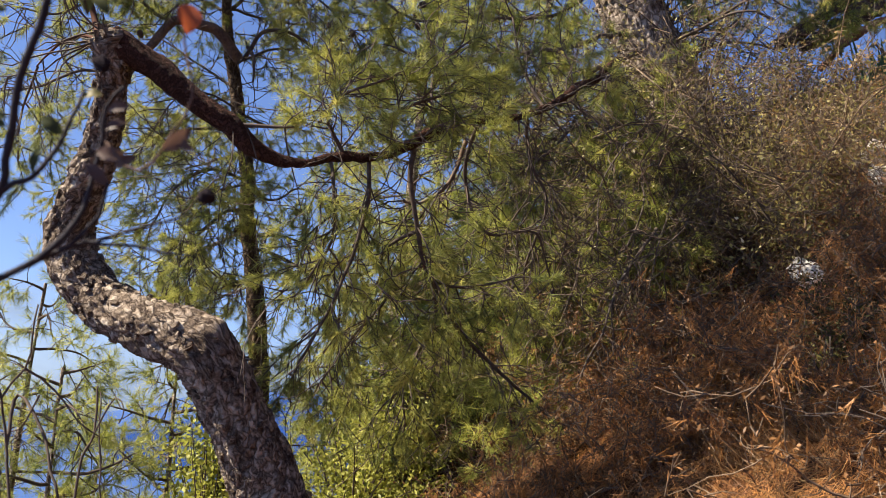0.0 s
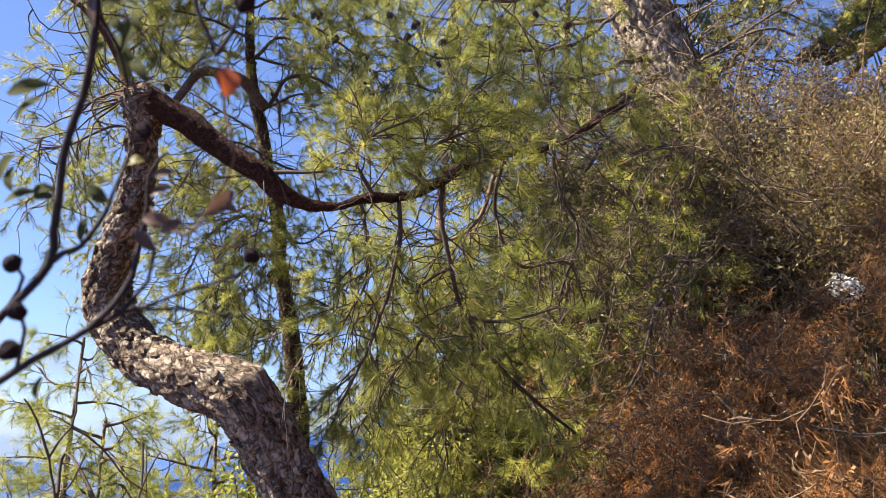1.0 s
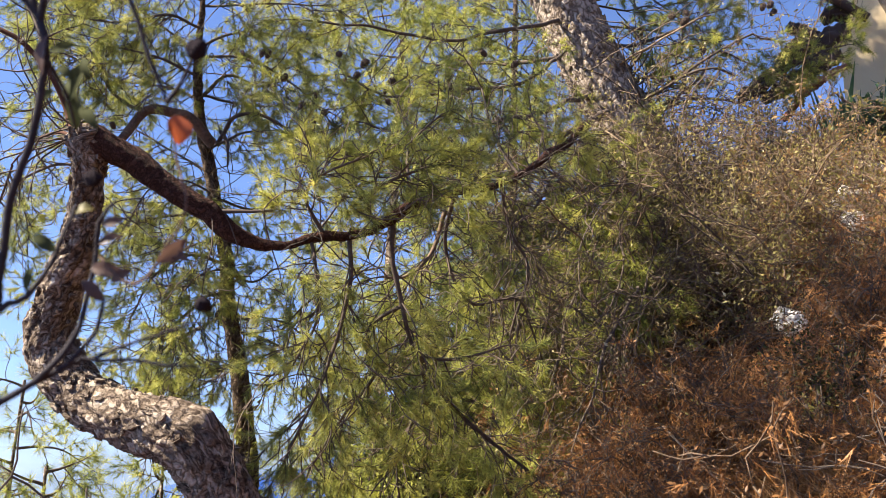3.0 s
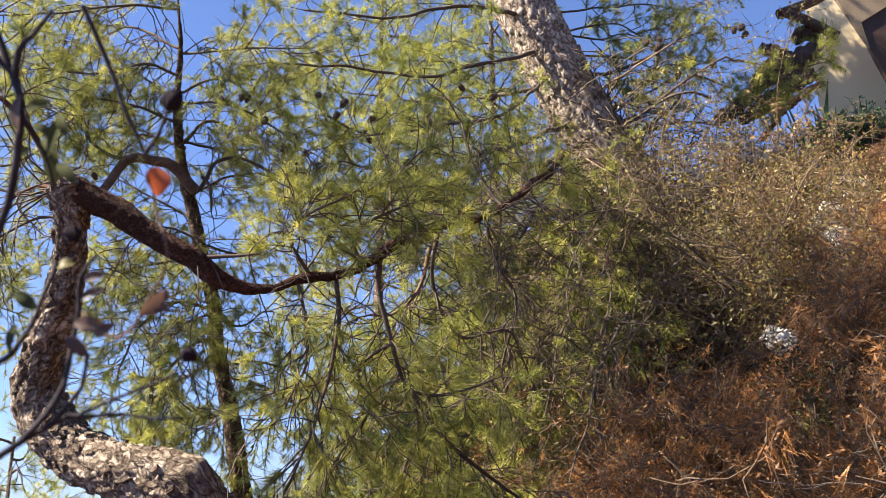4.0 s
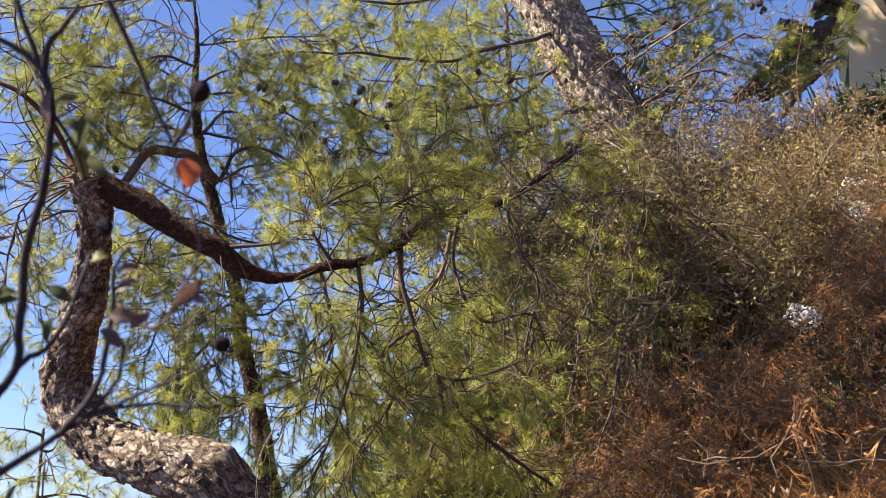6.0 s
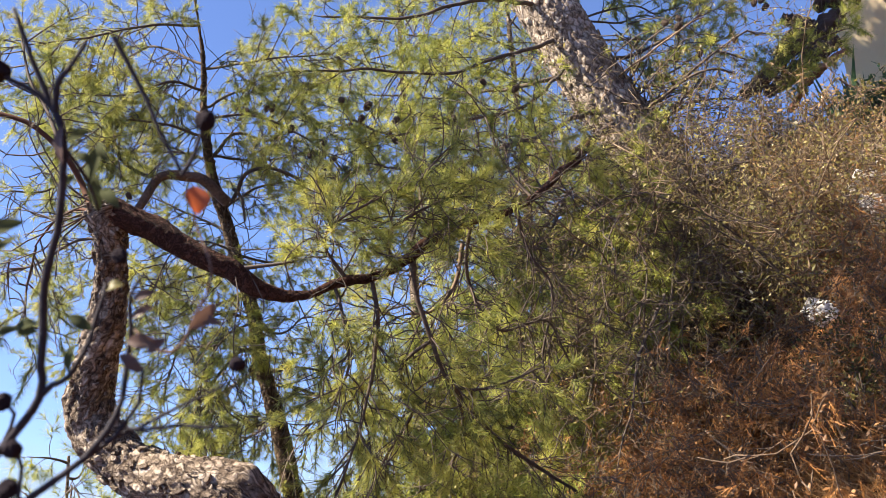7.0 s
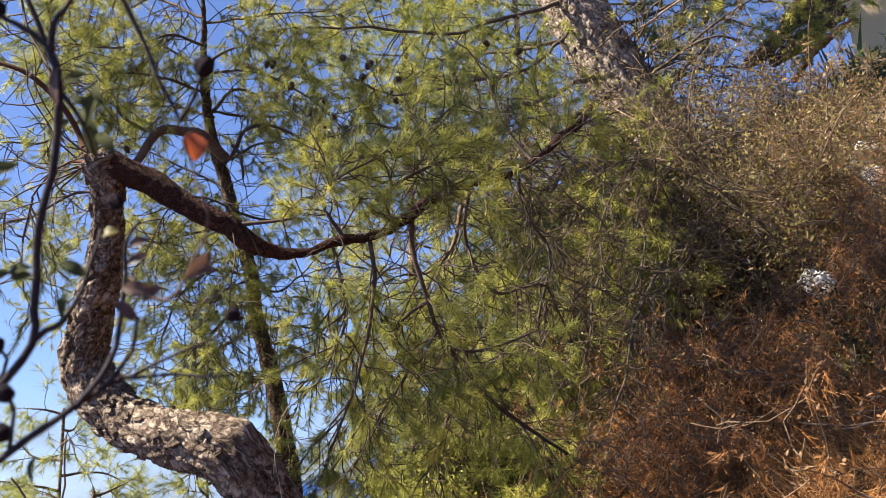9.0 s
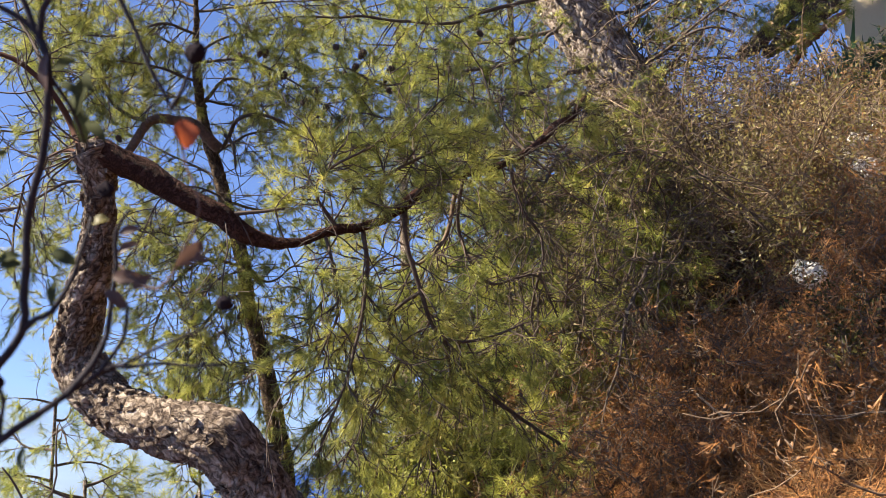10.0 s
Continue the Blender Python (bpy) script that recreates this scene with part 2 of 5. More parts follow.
# ---- building blocks ----
def mesh_of(name, verts, faces, mat, smooth=False):
    me = bpy.data.meshes.new(name)
    verts = np.asarray(verts, dtype=np.float32)
    me.from_pydata(verts.tolist() if len(verts) < 20000 else verts, [], faces)
    me.materials.append(mat)
    if smooth:
        me.polygons.foreach_set("use_smooth", [True] * len(me.polygons))
    me.update()
    return me


def triangles(name, verts, mat):
    """A mesh of loose triangles from an (n, 3, 3) array."""
    n = len(verts)
    me = bpy.data.meshes.new(name)
    me.vertices.add(3 * n)
    me.vertices.foreach_set("co", np.asarray(verts, dtype=np.float32).ravel())
    me.loops.add(3 * n)
    me.loops.foreach_set("vertex_index", np.arange(3 * n, dtype=np.int32))
    me.polygons.add(n)
    me.polygons.foreach_set("loop_start", np.arange(0, 3 * n, 3, dtype=np.int32))
    me.materials.append(mat)
    me.update(calc_edges=True)
    return me


def thing(name, label, category, group="", kind="", at=(0, 0, 0)):
    ob = new(name)
    ob.location = at
    ob.empty_display_size = 0.1
    return tagged(ob, label, category, group, kind)


def child(name, me, parent, label="", kind=""):
    ob = new(name, me)
    ob.parent = parent
    ob.matrix_parent_inverse = Matrix.Translation(-Vector(parent.location))
    return tagged(ob, label, kind=kind)


def spline(pts, step):
    """A smooth way through the points: places about step apart."""
    p = [Vector(q) for q in pts]
    p = [p[0] * 2 - p[1]] + p + [p[-1] * 2 - p[-2]]
    out = []
    for i in range(1, len(p) - 2):
        a, b, c, d = p[i - 1:i + 3]
        n = max(2, int((c - b).length / step))
        for k in range(n):
            t = k / n
            out.append(0.5 * (2 * b + (c - a) * t + (2 * a - 5 * b + 4 * c - d) * t * t + (3 * b - a - 3 * c + d) * t ** 3))
    out.append(p[-2])
    return out


class Tubes:
    """Many round twigs gathered into one mesh."""

    def __init__(self):
        self.v, self.f, self.n = [], [], 0

    def add(self, pts, r0, r1, sides=4):
        p = np.array([tuple(q) for q in pts])
        t = np.gradient(p, axis=0)
        t /= np.linalg.norm(t, axis=1)[:, None] + 1e-9
        ref = np.array((0.31, 0.52, 0.79)) if abs(t[0][2]) < 0.9 else np.array((1.0, 0.1, 0.0))
        u = np.cross(t, ref)
        u /= np.linalg.norm(u, axis=1)[:, None] + 1e-9
        w = np.cross(t, u)
        k = len(p)
        r = np.linspace(r0, r1, k)[:, None, None]
        a = np.arange(sides) * 2 * math.pi / sides
        ring = p[:, None] + r * (np.cos(a)[None, :, None] * u[:, None] + np.sin(a)[None, :, None] * w[:, None])
        self.v.append(ring.reshape(-1, 3))
        b = self.n
        for i in range(k - 1):
            for s in range(sides):
                s2 = (s + 1) % sides
                self.f.append((b + i * sides + s, b + i * sides + s2, b + (i + 1) * sides + s2, b + (i + 1) * sides + s))
        self.f.append(tuple(b + (k - 1) * sides + s for s in range(sides)))
        self.n += k * sides

    def mesh(self, name, mat):
        return mesh_of(name, np.concatenate(self.v), self.f, mat, True)


def trunk_mesh(name, pts, radii, mat, sides=56, step=0.02, plates=0.16, seed=0, cap=True, knobs=()):
    """A knotty trunk: radii at the points, stepped flaking plates of bark, uneven girth, knobs as (place, reach, height)."""
    way = spline(pts, step)
    chords = [0.0]
    for a, b in zip(pts, pts[1:]):
        chords.append(chords[-1] + (Vector(b) - Vector(a)).length)
    run = [0.0]
    for a, b in zip(way, way[1:]):
        run.append(run[-1] + (b - a).length)
    r = np.interp(np.array(run) / run[-1], np.array(chords) / chords[-1], radii)
    verts, faces, grain = [], [], []
    u = None
    off = Vector((seed * 7.3, seed * 3.1, seed))
    knobs = [(Vector(c), reach, high) for c, reach, high in knobs]
    for i, c in enumerate(way):
        t = (way[min(i + 1, len(way) - 1)] - way[max(i - 1, 0)]).normalized()
        u = t.orthogonal().normalized() if u is None else (u - t * u.dot(t)).normalized()
        w = t.cross(u)
        for s in range(sides):
            a = 2 * math.pi * s / sides
            d = u * math.cos(a) + w * math.sin(a)
            q = c + d * r[i]
            big = noise.noise((q + off) * 5.0)
            local = Vector((a * r[i] * 26, run[i] * 14, seed)) + noise.noise_vector((q + off) * 16) * 0.75
            dist, where = noise.voronoi(local)
            crack = min(1.0, (dist[1] - dist[0]) * 5.5)
            lift = noise.cell(Vector(where[0]) * 3.7)
            groove = max(0.0, 1 - 3.4 * abs(noise.noise(Vector((a * r[i] * 13, run[i] * 4.5, seed + 2.7)) + noise.noise_vector((q + off) * 7) * 0.35)))
            scale = noise.fractal((q + off) * 34, 0.9, 2.0, 3) * 2.6
            foot = math.floor(scale)
            shelf = foot + max(0.0, (scale - foot) * 5 - 4)
            rough = noise.fractal((q + off) * 110, 0.8, 2.0, 3)
            k = r[i] * (1 + 0.08 * big) + plates * (0.024 * (crack - 0.7) + 0.026 * lift + 0.012 * shelf + 0.016 * rough - 0.05 * groove)
            for place, reach, high in knobs:
                near = (q - place).length / reach
                if near < 1.5:
                    k += high * math.exp(-3 * near * near)
            grain.append((a * r[i] + 3 * seed, run[i], 0.0))
            verts.append(c + d * k)
    n = len(way)
    for i in range(n - 1):
        for s in range(sides):
            s2 = (s + 1) % sides
            faces.append((i * sides + s, i * sides + s2, (i + 1) * sides + s2, (i + 1) * sides + s))
    if cap:
        faces.append(tuple((n - 1) * sides + s for s in range(sides)))
        faces.append(tuple(reversed(range(sides))))
    me = mesh_of(name, [tuple(v) for v in verts], faces, mat, True)
    me.attributes.new("grain", "FLOAT_VECTOR", "POINT").data.foreach_set("vector", np.array(grain, dtype=np.float32).ravel())
    return me


def flakes(name, pts, radii, mat, count, seed, size=(0.015, 0.04), sides=8):
    """Loose plates of bark standing off a trunk, each an uneven thin lozenge."""
    r = random.Random(seed)
    way = spline(pts, 0.01)
    run = np.linspace(0, 1, len(way))
    chords = [0.0]
    for a, b in zip(pts, pts[1:]):
        chords.append(chords[-1] + (Vector(b) - Vector(a)).length)
    rad = np.interp(run, np.array(chords) / chords[-1], radii)
    v, f, grain = [], [], []
    for k in range(count):
        i = r.randint(1, len(way) - 2)
        t = (way[i + 1] - way[i - 1]).normalized()
        d = t.cross(Vector((r.gauss(0, 1), r.gauss(0, 1), r.gauss(0, 1)))).normalized()
        side = t.cross(d)
        ln, wd = r.uniform(*size), r.uniform(*size) * 0.75
        c = way[i] + d * (rad[i] * r.uniform(0.97, 1.05) + 0.002)
        n = (d + t * r.gauss(0, 0.07) + side * r.gauss(0, 0.08)).normalized()
        e = (t - n * t.dot(n)).normalized()
        w = n.cross(e)
        spin = r.uniform(0, 6.28)
        b = len(v)
        thick = r.uniform(0.002, 0.005)
        ring = []
        for j in range(sides):
            a = spin + 2 * math.pi * j / sides
            k2 = r.uniform(0.35, 1.25)
            ring.append(c + e * math.cos(a) * ln * k2 + w * math.sin(a) * wd * k2)
        for q in ring:
            v.append(tuple(q + n * thick * r.uniform(0.6, 1.2)))
        for q in ring:
            v.append(tuple(q - n * 0.012))
        g = (r.uniform(0, 9), r.uniform(0, 9))
        for j in range(2 * sides):
            grain.append((g[0] + 0.02 * math.cos(j), g[1] + 0.02 * math.sin(j), 0.0))
        f.append(tuple(range(b, b + sides)))
        for j in range(sides):
            j2 = (j + 1) % sides
            f.append((b + j2, b + j, b + sides + j, b + sides + j2))
    me = mesh_of(name, v, f, mat)
    me.attributes.new("grain", "FLOAT_VECTOR", "POINT").data.foreach_set("vector", np.array(grain, dtype=np.float32).ravel())
    return me


def unit(v):
    return v / (np.linalg.norm(v, axis=-1, keepdims=True) + 1e-9)


def needle_triangles(tufts, rng, count, length, width, spread=(0.3, 1.3), sag=0.05, back_off=0.06):
    """Needles fanned round the ends of twigs. tufts: rows of place and direction."""
    tufts = np.asarray(tufts, dtype=np.float64)
    p, d = np.repeat(tufts[:, :3], count, 0), np.repeat(unit(tufts[:, 3:6]), count, 0)
    n = len(p)
    side = unit(np.cross(d, rng.normal(size=(n, 3))))
    ang = rng.uniform(*spread, size=n)[:, None]
    way = d * np.cos(ang) + side * np.sin(ang)
    way[:, 2] -= sag * rng.uniform(0.3, 1.5, n)
    way = unit(way)
    root = p - d * (rng.uniform(0, back_off, n) * 1.0)[:, None]
    ln = length * rng.uniform(0.65, 1.15, n)[:, None]
    flat = unit(np.cross(way, rng.normal(size=(n, 3)))) * width * 0.5
    return np.stack([root - flat, root + flat, root + way * ln], 1)


def leaf_mesh_triangles(places, ways, rng, length, width):
    """Folded pointed leaves, four triangles each sharing a rib."""
    n = len(places)
    d = unit(ways)
    s = unit(np.cross(d, rng.normal(size=(n, 3))))
    up = np.cross(d, s)
    ln = length * rng.uniform(0.6, 1.25, n)[:, None]
    wd = width * rng.uniform(0.7, 1.2, n)[:, None]
    a, tip = places, places + d * ln
    left = places + d * ln * 0.45 + s * wd * 0.5 + up * wd * 0.18
    right = places + d * ln * 0.45 - s * wd * 0.5 + up * wd * 0.18
    return a, left, tip, right


def leaves(name, places, ways, rng, length, width, mat):
    a, left, tip, right = leaf_mesh_triangles(np.asarray(places), np.asarray(ways), rng, length, width)
    n = len(a)
    v = np.stack([a, left, tip, right], 1).reshape(-1, 3)
    me = bpy.data.meshes.new(name)
    me.vertices.add(4 * n)
    me.vertices.foreach_set("co", v.astype(np.float32).ravel())
    base = (np.arange(n, dtype=np.int32) * 4)[:, None]
    idx = np.concatenate([base + np.array([[0, 1, 2]]), base + np.array([[0, 2, 3]])], 1).ravel().astype(np.int32)
    me.loops.add(6 * n)
    me.loops.foreach_set("vertex_index", idx)
    me.polygons.add(2 * n)
    me.polygons.foreach_set("loop_start", np.arange(0, 6 * n, 3, dtype=np.int32))
    me.materials.append(mat)
    me.update(calc_edges=True)
    return me


def land(x, y):
    """The height of the ground: a bank that climbs to a terrace and falls away to the sea."""
    k = min(1.0, max(0.0, (x - 0.6) / 2.2))
    yy = y if y < 6.0 else 6.0 + (y - 6.0) * (-0.9 + 1.35 * k)
    h = 2.8 + 0.874 * (x - 1.67) + 0.382 * (yy - 4.5)
    h += 0.38 * math.exp(-(x * x + y * y) / 1.6)
    top = 5.7 + 0.03 * max(0.0, x - 3)
    if h > top - 0.4:
        h = top - 0.4 * math.exp(-(h - top + 0.4) / 0.4)
    return max(h, -75.0)


class Pine:
    """A pine: limbs are added one by one; finish() makes the twigs and the crown."""

    def __init__(self, label, base, seed, bark=TWIG, crooked=0.0):
        self.ob = thing("pine_tree", label, "tree", "pines on the slope", at=base)
        self.rng, self.r = np.random.default_rng(seed), random.Random(seed)
        self.twigs, self.tufts, self.twig_mat, self.crooked, self.stem, self.branches = Tubes(), [], bark, crooked, [], []

    def spray(self, start, way, length, droop, sub=3, thick=0.004):
        """One side twig with a tuft at its end and on its offshoots."""
        r = self.r
        p, d = Vector(start), Vector(way).normalized()
        pts = [p.copy()]
        n = 5
        for i in range(n):
            d = (d + Vector((r.gauss(0, 0.16), r.gauss(0, 0.16), r.gauss(0, 0.12) - droop * 0.16))).normalized()
            p = p + d * (length / n)
            pts.append(p.copy())
        self.twigs.add(pts, thick, thick * 0.4, 4)
        self.tufts.append((*p, *d))
        if r.random() < self.crooked:
            self.bare_twig(pts[r.randint(1, n)], d, r.uniform(0.12, 0.4), thick * 0.75)
        for k in range(sub + (2 if self.crooked else 0)):
            i = r.randint(2, n)
            q, e = pts[i], (pts[i] - pts[i - 1]).normalized()
            w = (e * 0.8 + e.cross(Vector((r.gauss(0, 1), r.gauss(0, 1), r.gauss(0, 1)))).normalized() * 0.8).normalized()
            w.z -= droop * 0.15
            ln = r.uniform(0.05, 0.16)
            end = q + w * ln
            self.twigs.add([q, end], thick * 0.5, thick * 0.3, 3)
            self.tufts.append((*end, *w))

    def bare_twig(self, start, way, length, thick):
        """A dead twig that bends this way and that, with a fork or two."""
        r = self.r
        for fork in range(r.randint(1, 3)):
            p, d = Vector(start), (Vector(way) + Vector((r.gauss(0, 0.8), r.gauss(0, 0.8), r.gauss(0, 0.8)))).normalized()
            turn = Vector((r.gauss(0, 0.16), r.gauss(0, 0.16), r.gauss(0, 0.16)))
            pts = [p.copy()]
            for i in range(7):
                d = (d + turn * 1.25 + Vector((r.gauss(0, 0.25), r.gauss(0, 0.25), r.gauss(0, 0.25)))).normalized()
                p = p + d * length / 7
                pts.append(p.copy())
            self.twigs.add(pts, thick, thick * 0.45, 3)
            start, length, thick = pts[r.randint(2, 6)], length * 0.6, thick * 0.8

    def limb(self, pts, r0, r1, every=0.06, first=0.1, length=(0.15, 0.4), droop=0.5, sub=3, bare=False, mat=None):
        pts = [Vector(q) for q in pts]
        if self.stem:
            near = min(self.stem, key=lambda q: (q - pts[0]).length)
            if (near - pts[0]).length < 0.8:
                pts[0] = near
        way = spline(pts, 0.04)
        tube = Tubes()
        jit = [q + Vector(noise.noise_vector(q * 6)) * min(0.03, r0 * 1.2) for q in way]
        jit[0] = way[0]
        tube.add(jit, r0, r1, 8)
        self.branches.append((child("branch", tube.mesh("branch", mat or self.twig_mat), self.ob), jit))
        if bare:
            return
        r = self.r
        total = sum((b - a).length for a, b in zip(jit, jit[1:]))
        gone = 0.0
        nxt = first * total
        for a, b in zip(jit, jit[1:]):
            seg = (b - a).length
            gone += seg
            while nxt < gone:
                nxt += every * r.uniform(0.6, 1.4)
                t = (b - a).normalized()
                s = t.cross(Vector((r.gauss(0, 1), r.gauss(0, 1), r.gauss(0, 1)))).normalized()
                self.spray(a.lerp(b, r.random()), s * 0.9 + t * 0.55 + Vector((0, 0, -0.25 * droop)), r.uniform(*length), droop, sub)
        t = (jit[-1] - jit[-2]).normalized()
        self.spray(jit[-1], t, length[0], droop, sub)

    def thin(self, a, b, radius, far=4.0, near=-0.05):
        """Leave out the tufts that stand between the sun and the stretch of stem from a to b."""
        a, b = Vector(a), Vector(b)
        kept = []
        for row in self.tufts:
            p = Vector(row[:3])
            best = 9.0
            for k in range(9):
                c = a.lerp(b, k / 8)
                s = (p - c).dot(to_sun)
                if near < s < far:
                    best = min(best, (p - c - to_sun * s).length)
            if best > radius:
                kept.append(row)
        self.tufts = kept

    def finish(self, count, length, width, mat=NEEDLE, label="", **how):
        child("branchwork", self.twigs.mesh("branchwork", self.twig_mat), self.ob, "thin bare branchlets", "stuff")
        child("crown", triangles("crown", needle_triangles(self.tufts, self.rng, count, length, width, **how), mat), self.ob, label or "tufts of long yellow-green needles", "stuff")


def cone_mesh(seed):
    """A pine cone: rings of overlapping scales round a core."""
    bm = bmesh.new()
    bmesh.ops.create_uvsphere(bm, u_segments=10, v_segments=8, radius=1)
    for v in bm.verts:
        z = v.co.z
        v.co.x *= 0.62 * (1 - 0.25 * z)
        v.co.y *= 0.62 * (1 - 0.25 * z)
        v.co += v.normal * 0.08 * noise.noise(v.co * 4 + Vector((seed, 0, 0)))
    for ring in range(6):
        for k in range(7):
            a = 2 * math.pi * (k + 0.5 * (ring % 2)) / 7
            z = -0.75 + ring * 0.28
            rad = 0.62 * math.sqrt(max(0.1, 1 - z * z)) * (1 - 0.25 * z)
            m = Matrix.Translation((rad * math.cos(a), rad * math.sin(a), z)) @ Matrix.Rotation(a, 4, "Z") @ Matrix.Rotation(radians(35), 4, "Y")
            bmesh.ops.create_cone(bm, cap_ends=True, segments=4, radius1=0.17, radius2=0.06, depth=0.16, matrix=m)
    me = bpy.data.meshes.new("cone")
    bm.to_mesh(me)
    bm.free()
    me.materials.append(CONE)
    return me


CONES = [cone_mesh(s) for s in range(3)]


def nearest(carriers, place):
    """The branch or stem whose line passes closest to the place."""
    q = Vector(place)
    return min(carriers, key=lambda c: min((p - q).length for p in c[1]))[0]


def cone_at(tree, place, size, seed):
    r = random.Random(seed)
    ob = child("cone", CONES[seed % 3], tree.ob, "dark closed pine cone")
    ob.parent = nearest(tree.branches, place)
    ob.matrix_parent_inverse = Matrix.Identity(4)
    ob.matrix_basis = Matrix.Translation(Vector(place)) @ Euler((r.uniform(1.8, 3.6), r.uniform(-0.6, 0.6), r.uniform(0, 6))).to_matrix().to_4x4() @ Matrix.Scale(size, 4)


# ---- ground, sea, distance ----
def axis(near, far, step, n):
    """Places close together round the middle and ever further apart."""
    mid = np.arange(-near, near + step / 2, step)
    out = near * (far / near) ** (np.arange(1, n + 1) / n)
    return np.concatenate([-out[::-1], mid, out])


gx, gy = axis(7.0, 4200.0, 0.09, 40), axis(9.0, 4200.0, 0.09, 40)
gv = []
for y in gy:
    for x in gx:
        q = Vector((x, y, 0))
        h = land(x, y)
        if abs(x) < 40 and abs(y) < 40:
            h += 0.16 * noise.noise(q * 0.9) + 0.05 * noise.noise(q * 4.0) + 0.025 * noise.noise(q * 11)
        else:
            h += 3.0 * noise.noise(q * 0.02) if h < 2 else 0
        gv.append((x, y, h))
nx = len(gx)
gf = [(j * nx + i, j * nx + i + 1, (j + 1) * nx + i + 1, (j + 1) * nx + i) for j in range(len(gy) - 1) for i in range(nx - 1)]
ground = tagged(new("ground", mesh_of("ground", np.array(gv), gf, GROUND, True)), "steep bank of brown soil under fallen pine needles", "ground", kind="structure")


def on_land(x, y):
    q = Vector((x, y, 0))
    return land(x, y) + 0.16 * noise.noise(q * 0.9) + 0.05 * noise.noise(q * 4.0) + 0.025 * noise.noise(q * 11)


ring = [(4800 * math.cos(a), 4800 * math.sin(a), -60.0) for a in np.linspace(0, 2 * math.pi, 64, endpoint=False)]
tagged(new("water", mesh_of("water", ring, [tuple(range(64))], SEA)), "deep blue open sea far below the bank", "sea", kind="structure")


def ridge(name, label, mat, dist, crest, depth, seed):
    """A range of hills: crest gives degrees of bearing and of height above eye level."""
    az = np.linspace(crest[0][0], crest[-1][0], 160)
    up = np.interp(az, [c[0] for c in crest], [c[1] for c in crest])
    v, f = [], []
    rows = 7
    for a, e in zip(az, up):
        e += 0.16 * noise.fractal(Vector((a * 0.5, seed, 0)), 1.0, 2.0, 4)
        for k in range(rows):
            s = k / (rows - 1)
            rr = dist - depth * (1 - s)
            top = 1.6 + dist * math.tan(radians(max(e, 0.02)))
            z = -62 + (top + 62) * s ** 0.8 + (15 * noise.noise(Vector((a * 0.7, s * 5, seed))) if 0 < k < rows - 1 else 0)
            v.append((rr * math.sin(radians(a)), rr * math.cos(radians(a)), z))
    for i in range(159):
        for k in range(rows - 1):
            f.append((i * rows + k, (i + 1) * rows + k, (i + 1) * rows + k + 1, i * rows + k + 1))
    tagged(new(name, mesh_of(name, v, f, mat, True)), label, "mountain", kind="structure")


# Backdrop ridges; their haze is in the material colour, with no air between.
ridge("backdrop_headland", "wooded headland coloured haze blue, sloping down into the sea", HILL_NEAR, 3000, [(-19.5, 0.0), (-18, 0.5), (-14.6, 2.0), (-7.6, 4.8), (-2, 6.2), (8, 7), (25, 6), (40, 4)], 700, 3)
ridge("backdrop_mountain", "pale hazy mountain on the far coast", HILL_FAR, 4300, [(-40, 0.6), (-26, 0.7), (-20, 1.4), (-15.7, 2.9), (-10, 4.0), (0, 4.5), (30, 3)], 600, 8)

# ---- the near pine with the bent trunk ----
A = Pine("old pine with bent trunk of flaking grey bark", (-0.36, 3.3, 0.3), 11, crooked=0.9)
TRUNK_A = [(-0.53, 3.64, 0.57), (-0.52, 3.5, 1.0), (-0.528, 3.4, 1.315), (-0.567, 3.37, 1.39), (-0.62, 3.34, 1.501), (-0.682, 3.29, 1.617), (-0.74, 3.25, 1.72), (-0.798, 3.21, 1.817), (-0.852, 3.18, 1.886), (-0.93, 3.185, 1.927), (-1.037, 3.21, 1.951), (-1.128, 3.24, 1.977), (-1.219, 3.28, 2.004), (-1.312, 3.32, 2.052), (-1.381, 3.33, 2.107), (-1.435, 3.33, 2.171), (-1.463, 3.32, 2.232), (-1.471, 3.308, 2.283), (-1.453, 3.279, 2.339), (-1.424, 3.24, 2.414), (-1.395, 3.203, 2.489), (-1.364, 3.165, 2.562), (-1.345, 3.127, 2.635), (-1.331, 3.088, 2.708), (-1.323, 3.048, 2.779), (-1.319, 3.008, 2.85), (-1.317, 2.978, 2.899), (-1.313, 2.958, 2.929), (-1.311, 2.949, 2.942)]
RADII_A = [0.171, 0.157, 0.142, 0.135, 0.123, 0.118, 0.113, 0.111, 0.113, 0.112, 0.104, 0.097, 0.093, 0.095, 0.096, 0.095, 0.091, 0.087, 0.081, 0.074, 0.071, 0.063, 0.058, 0.055, 0.056, 0.063, 0.063, 0.047, 0.019]
child("trunk", trunk_mesh("trunk", TRUNK_A, RADII_A, BARK, 128, 0.008, 0.17, 1, knobs=[((-0.81, 3.12, 1.985), 0.085, 0.03), ((-1.287, 2.918, 2.919), 0.06, 0.02), ((-1.377, 2.958, 2.879), 0.05, 0.025), ((-1.19, 3.18, 2.08), 0.07, 0.012)]), A.ob, "bent trunk with flaking plates of bark")
child("loose_bark", flakes("loose_bark", TRUNK_A, RADII_A, BARK, 420, 3, (0.008, 0.026)), A.ob, "curling plates of loose bark", "stuff")
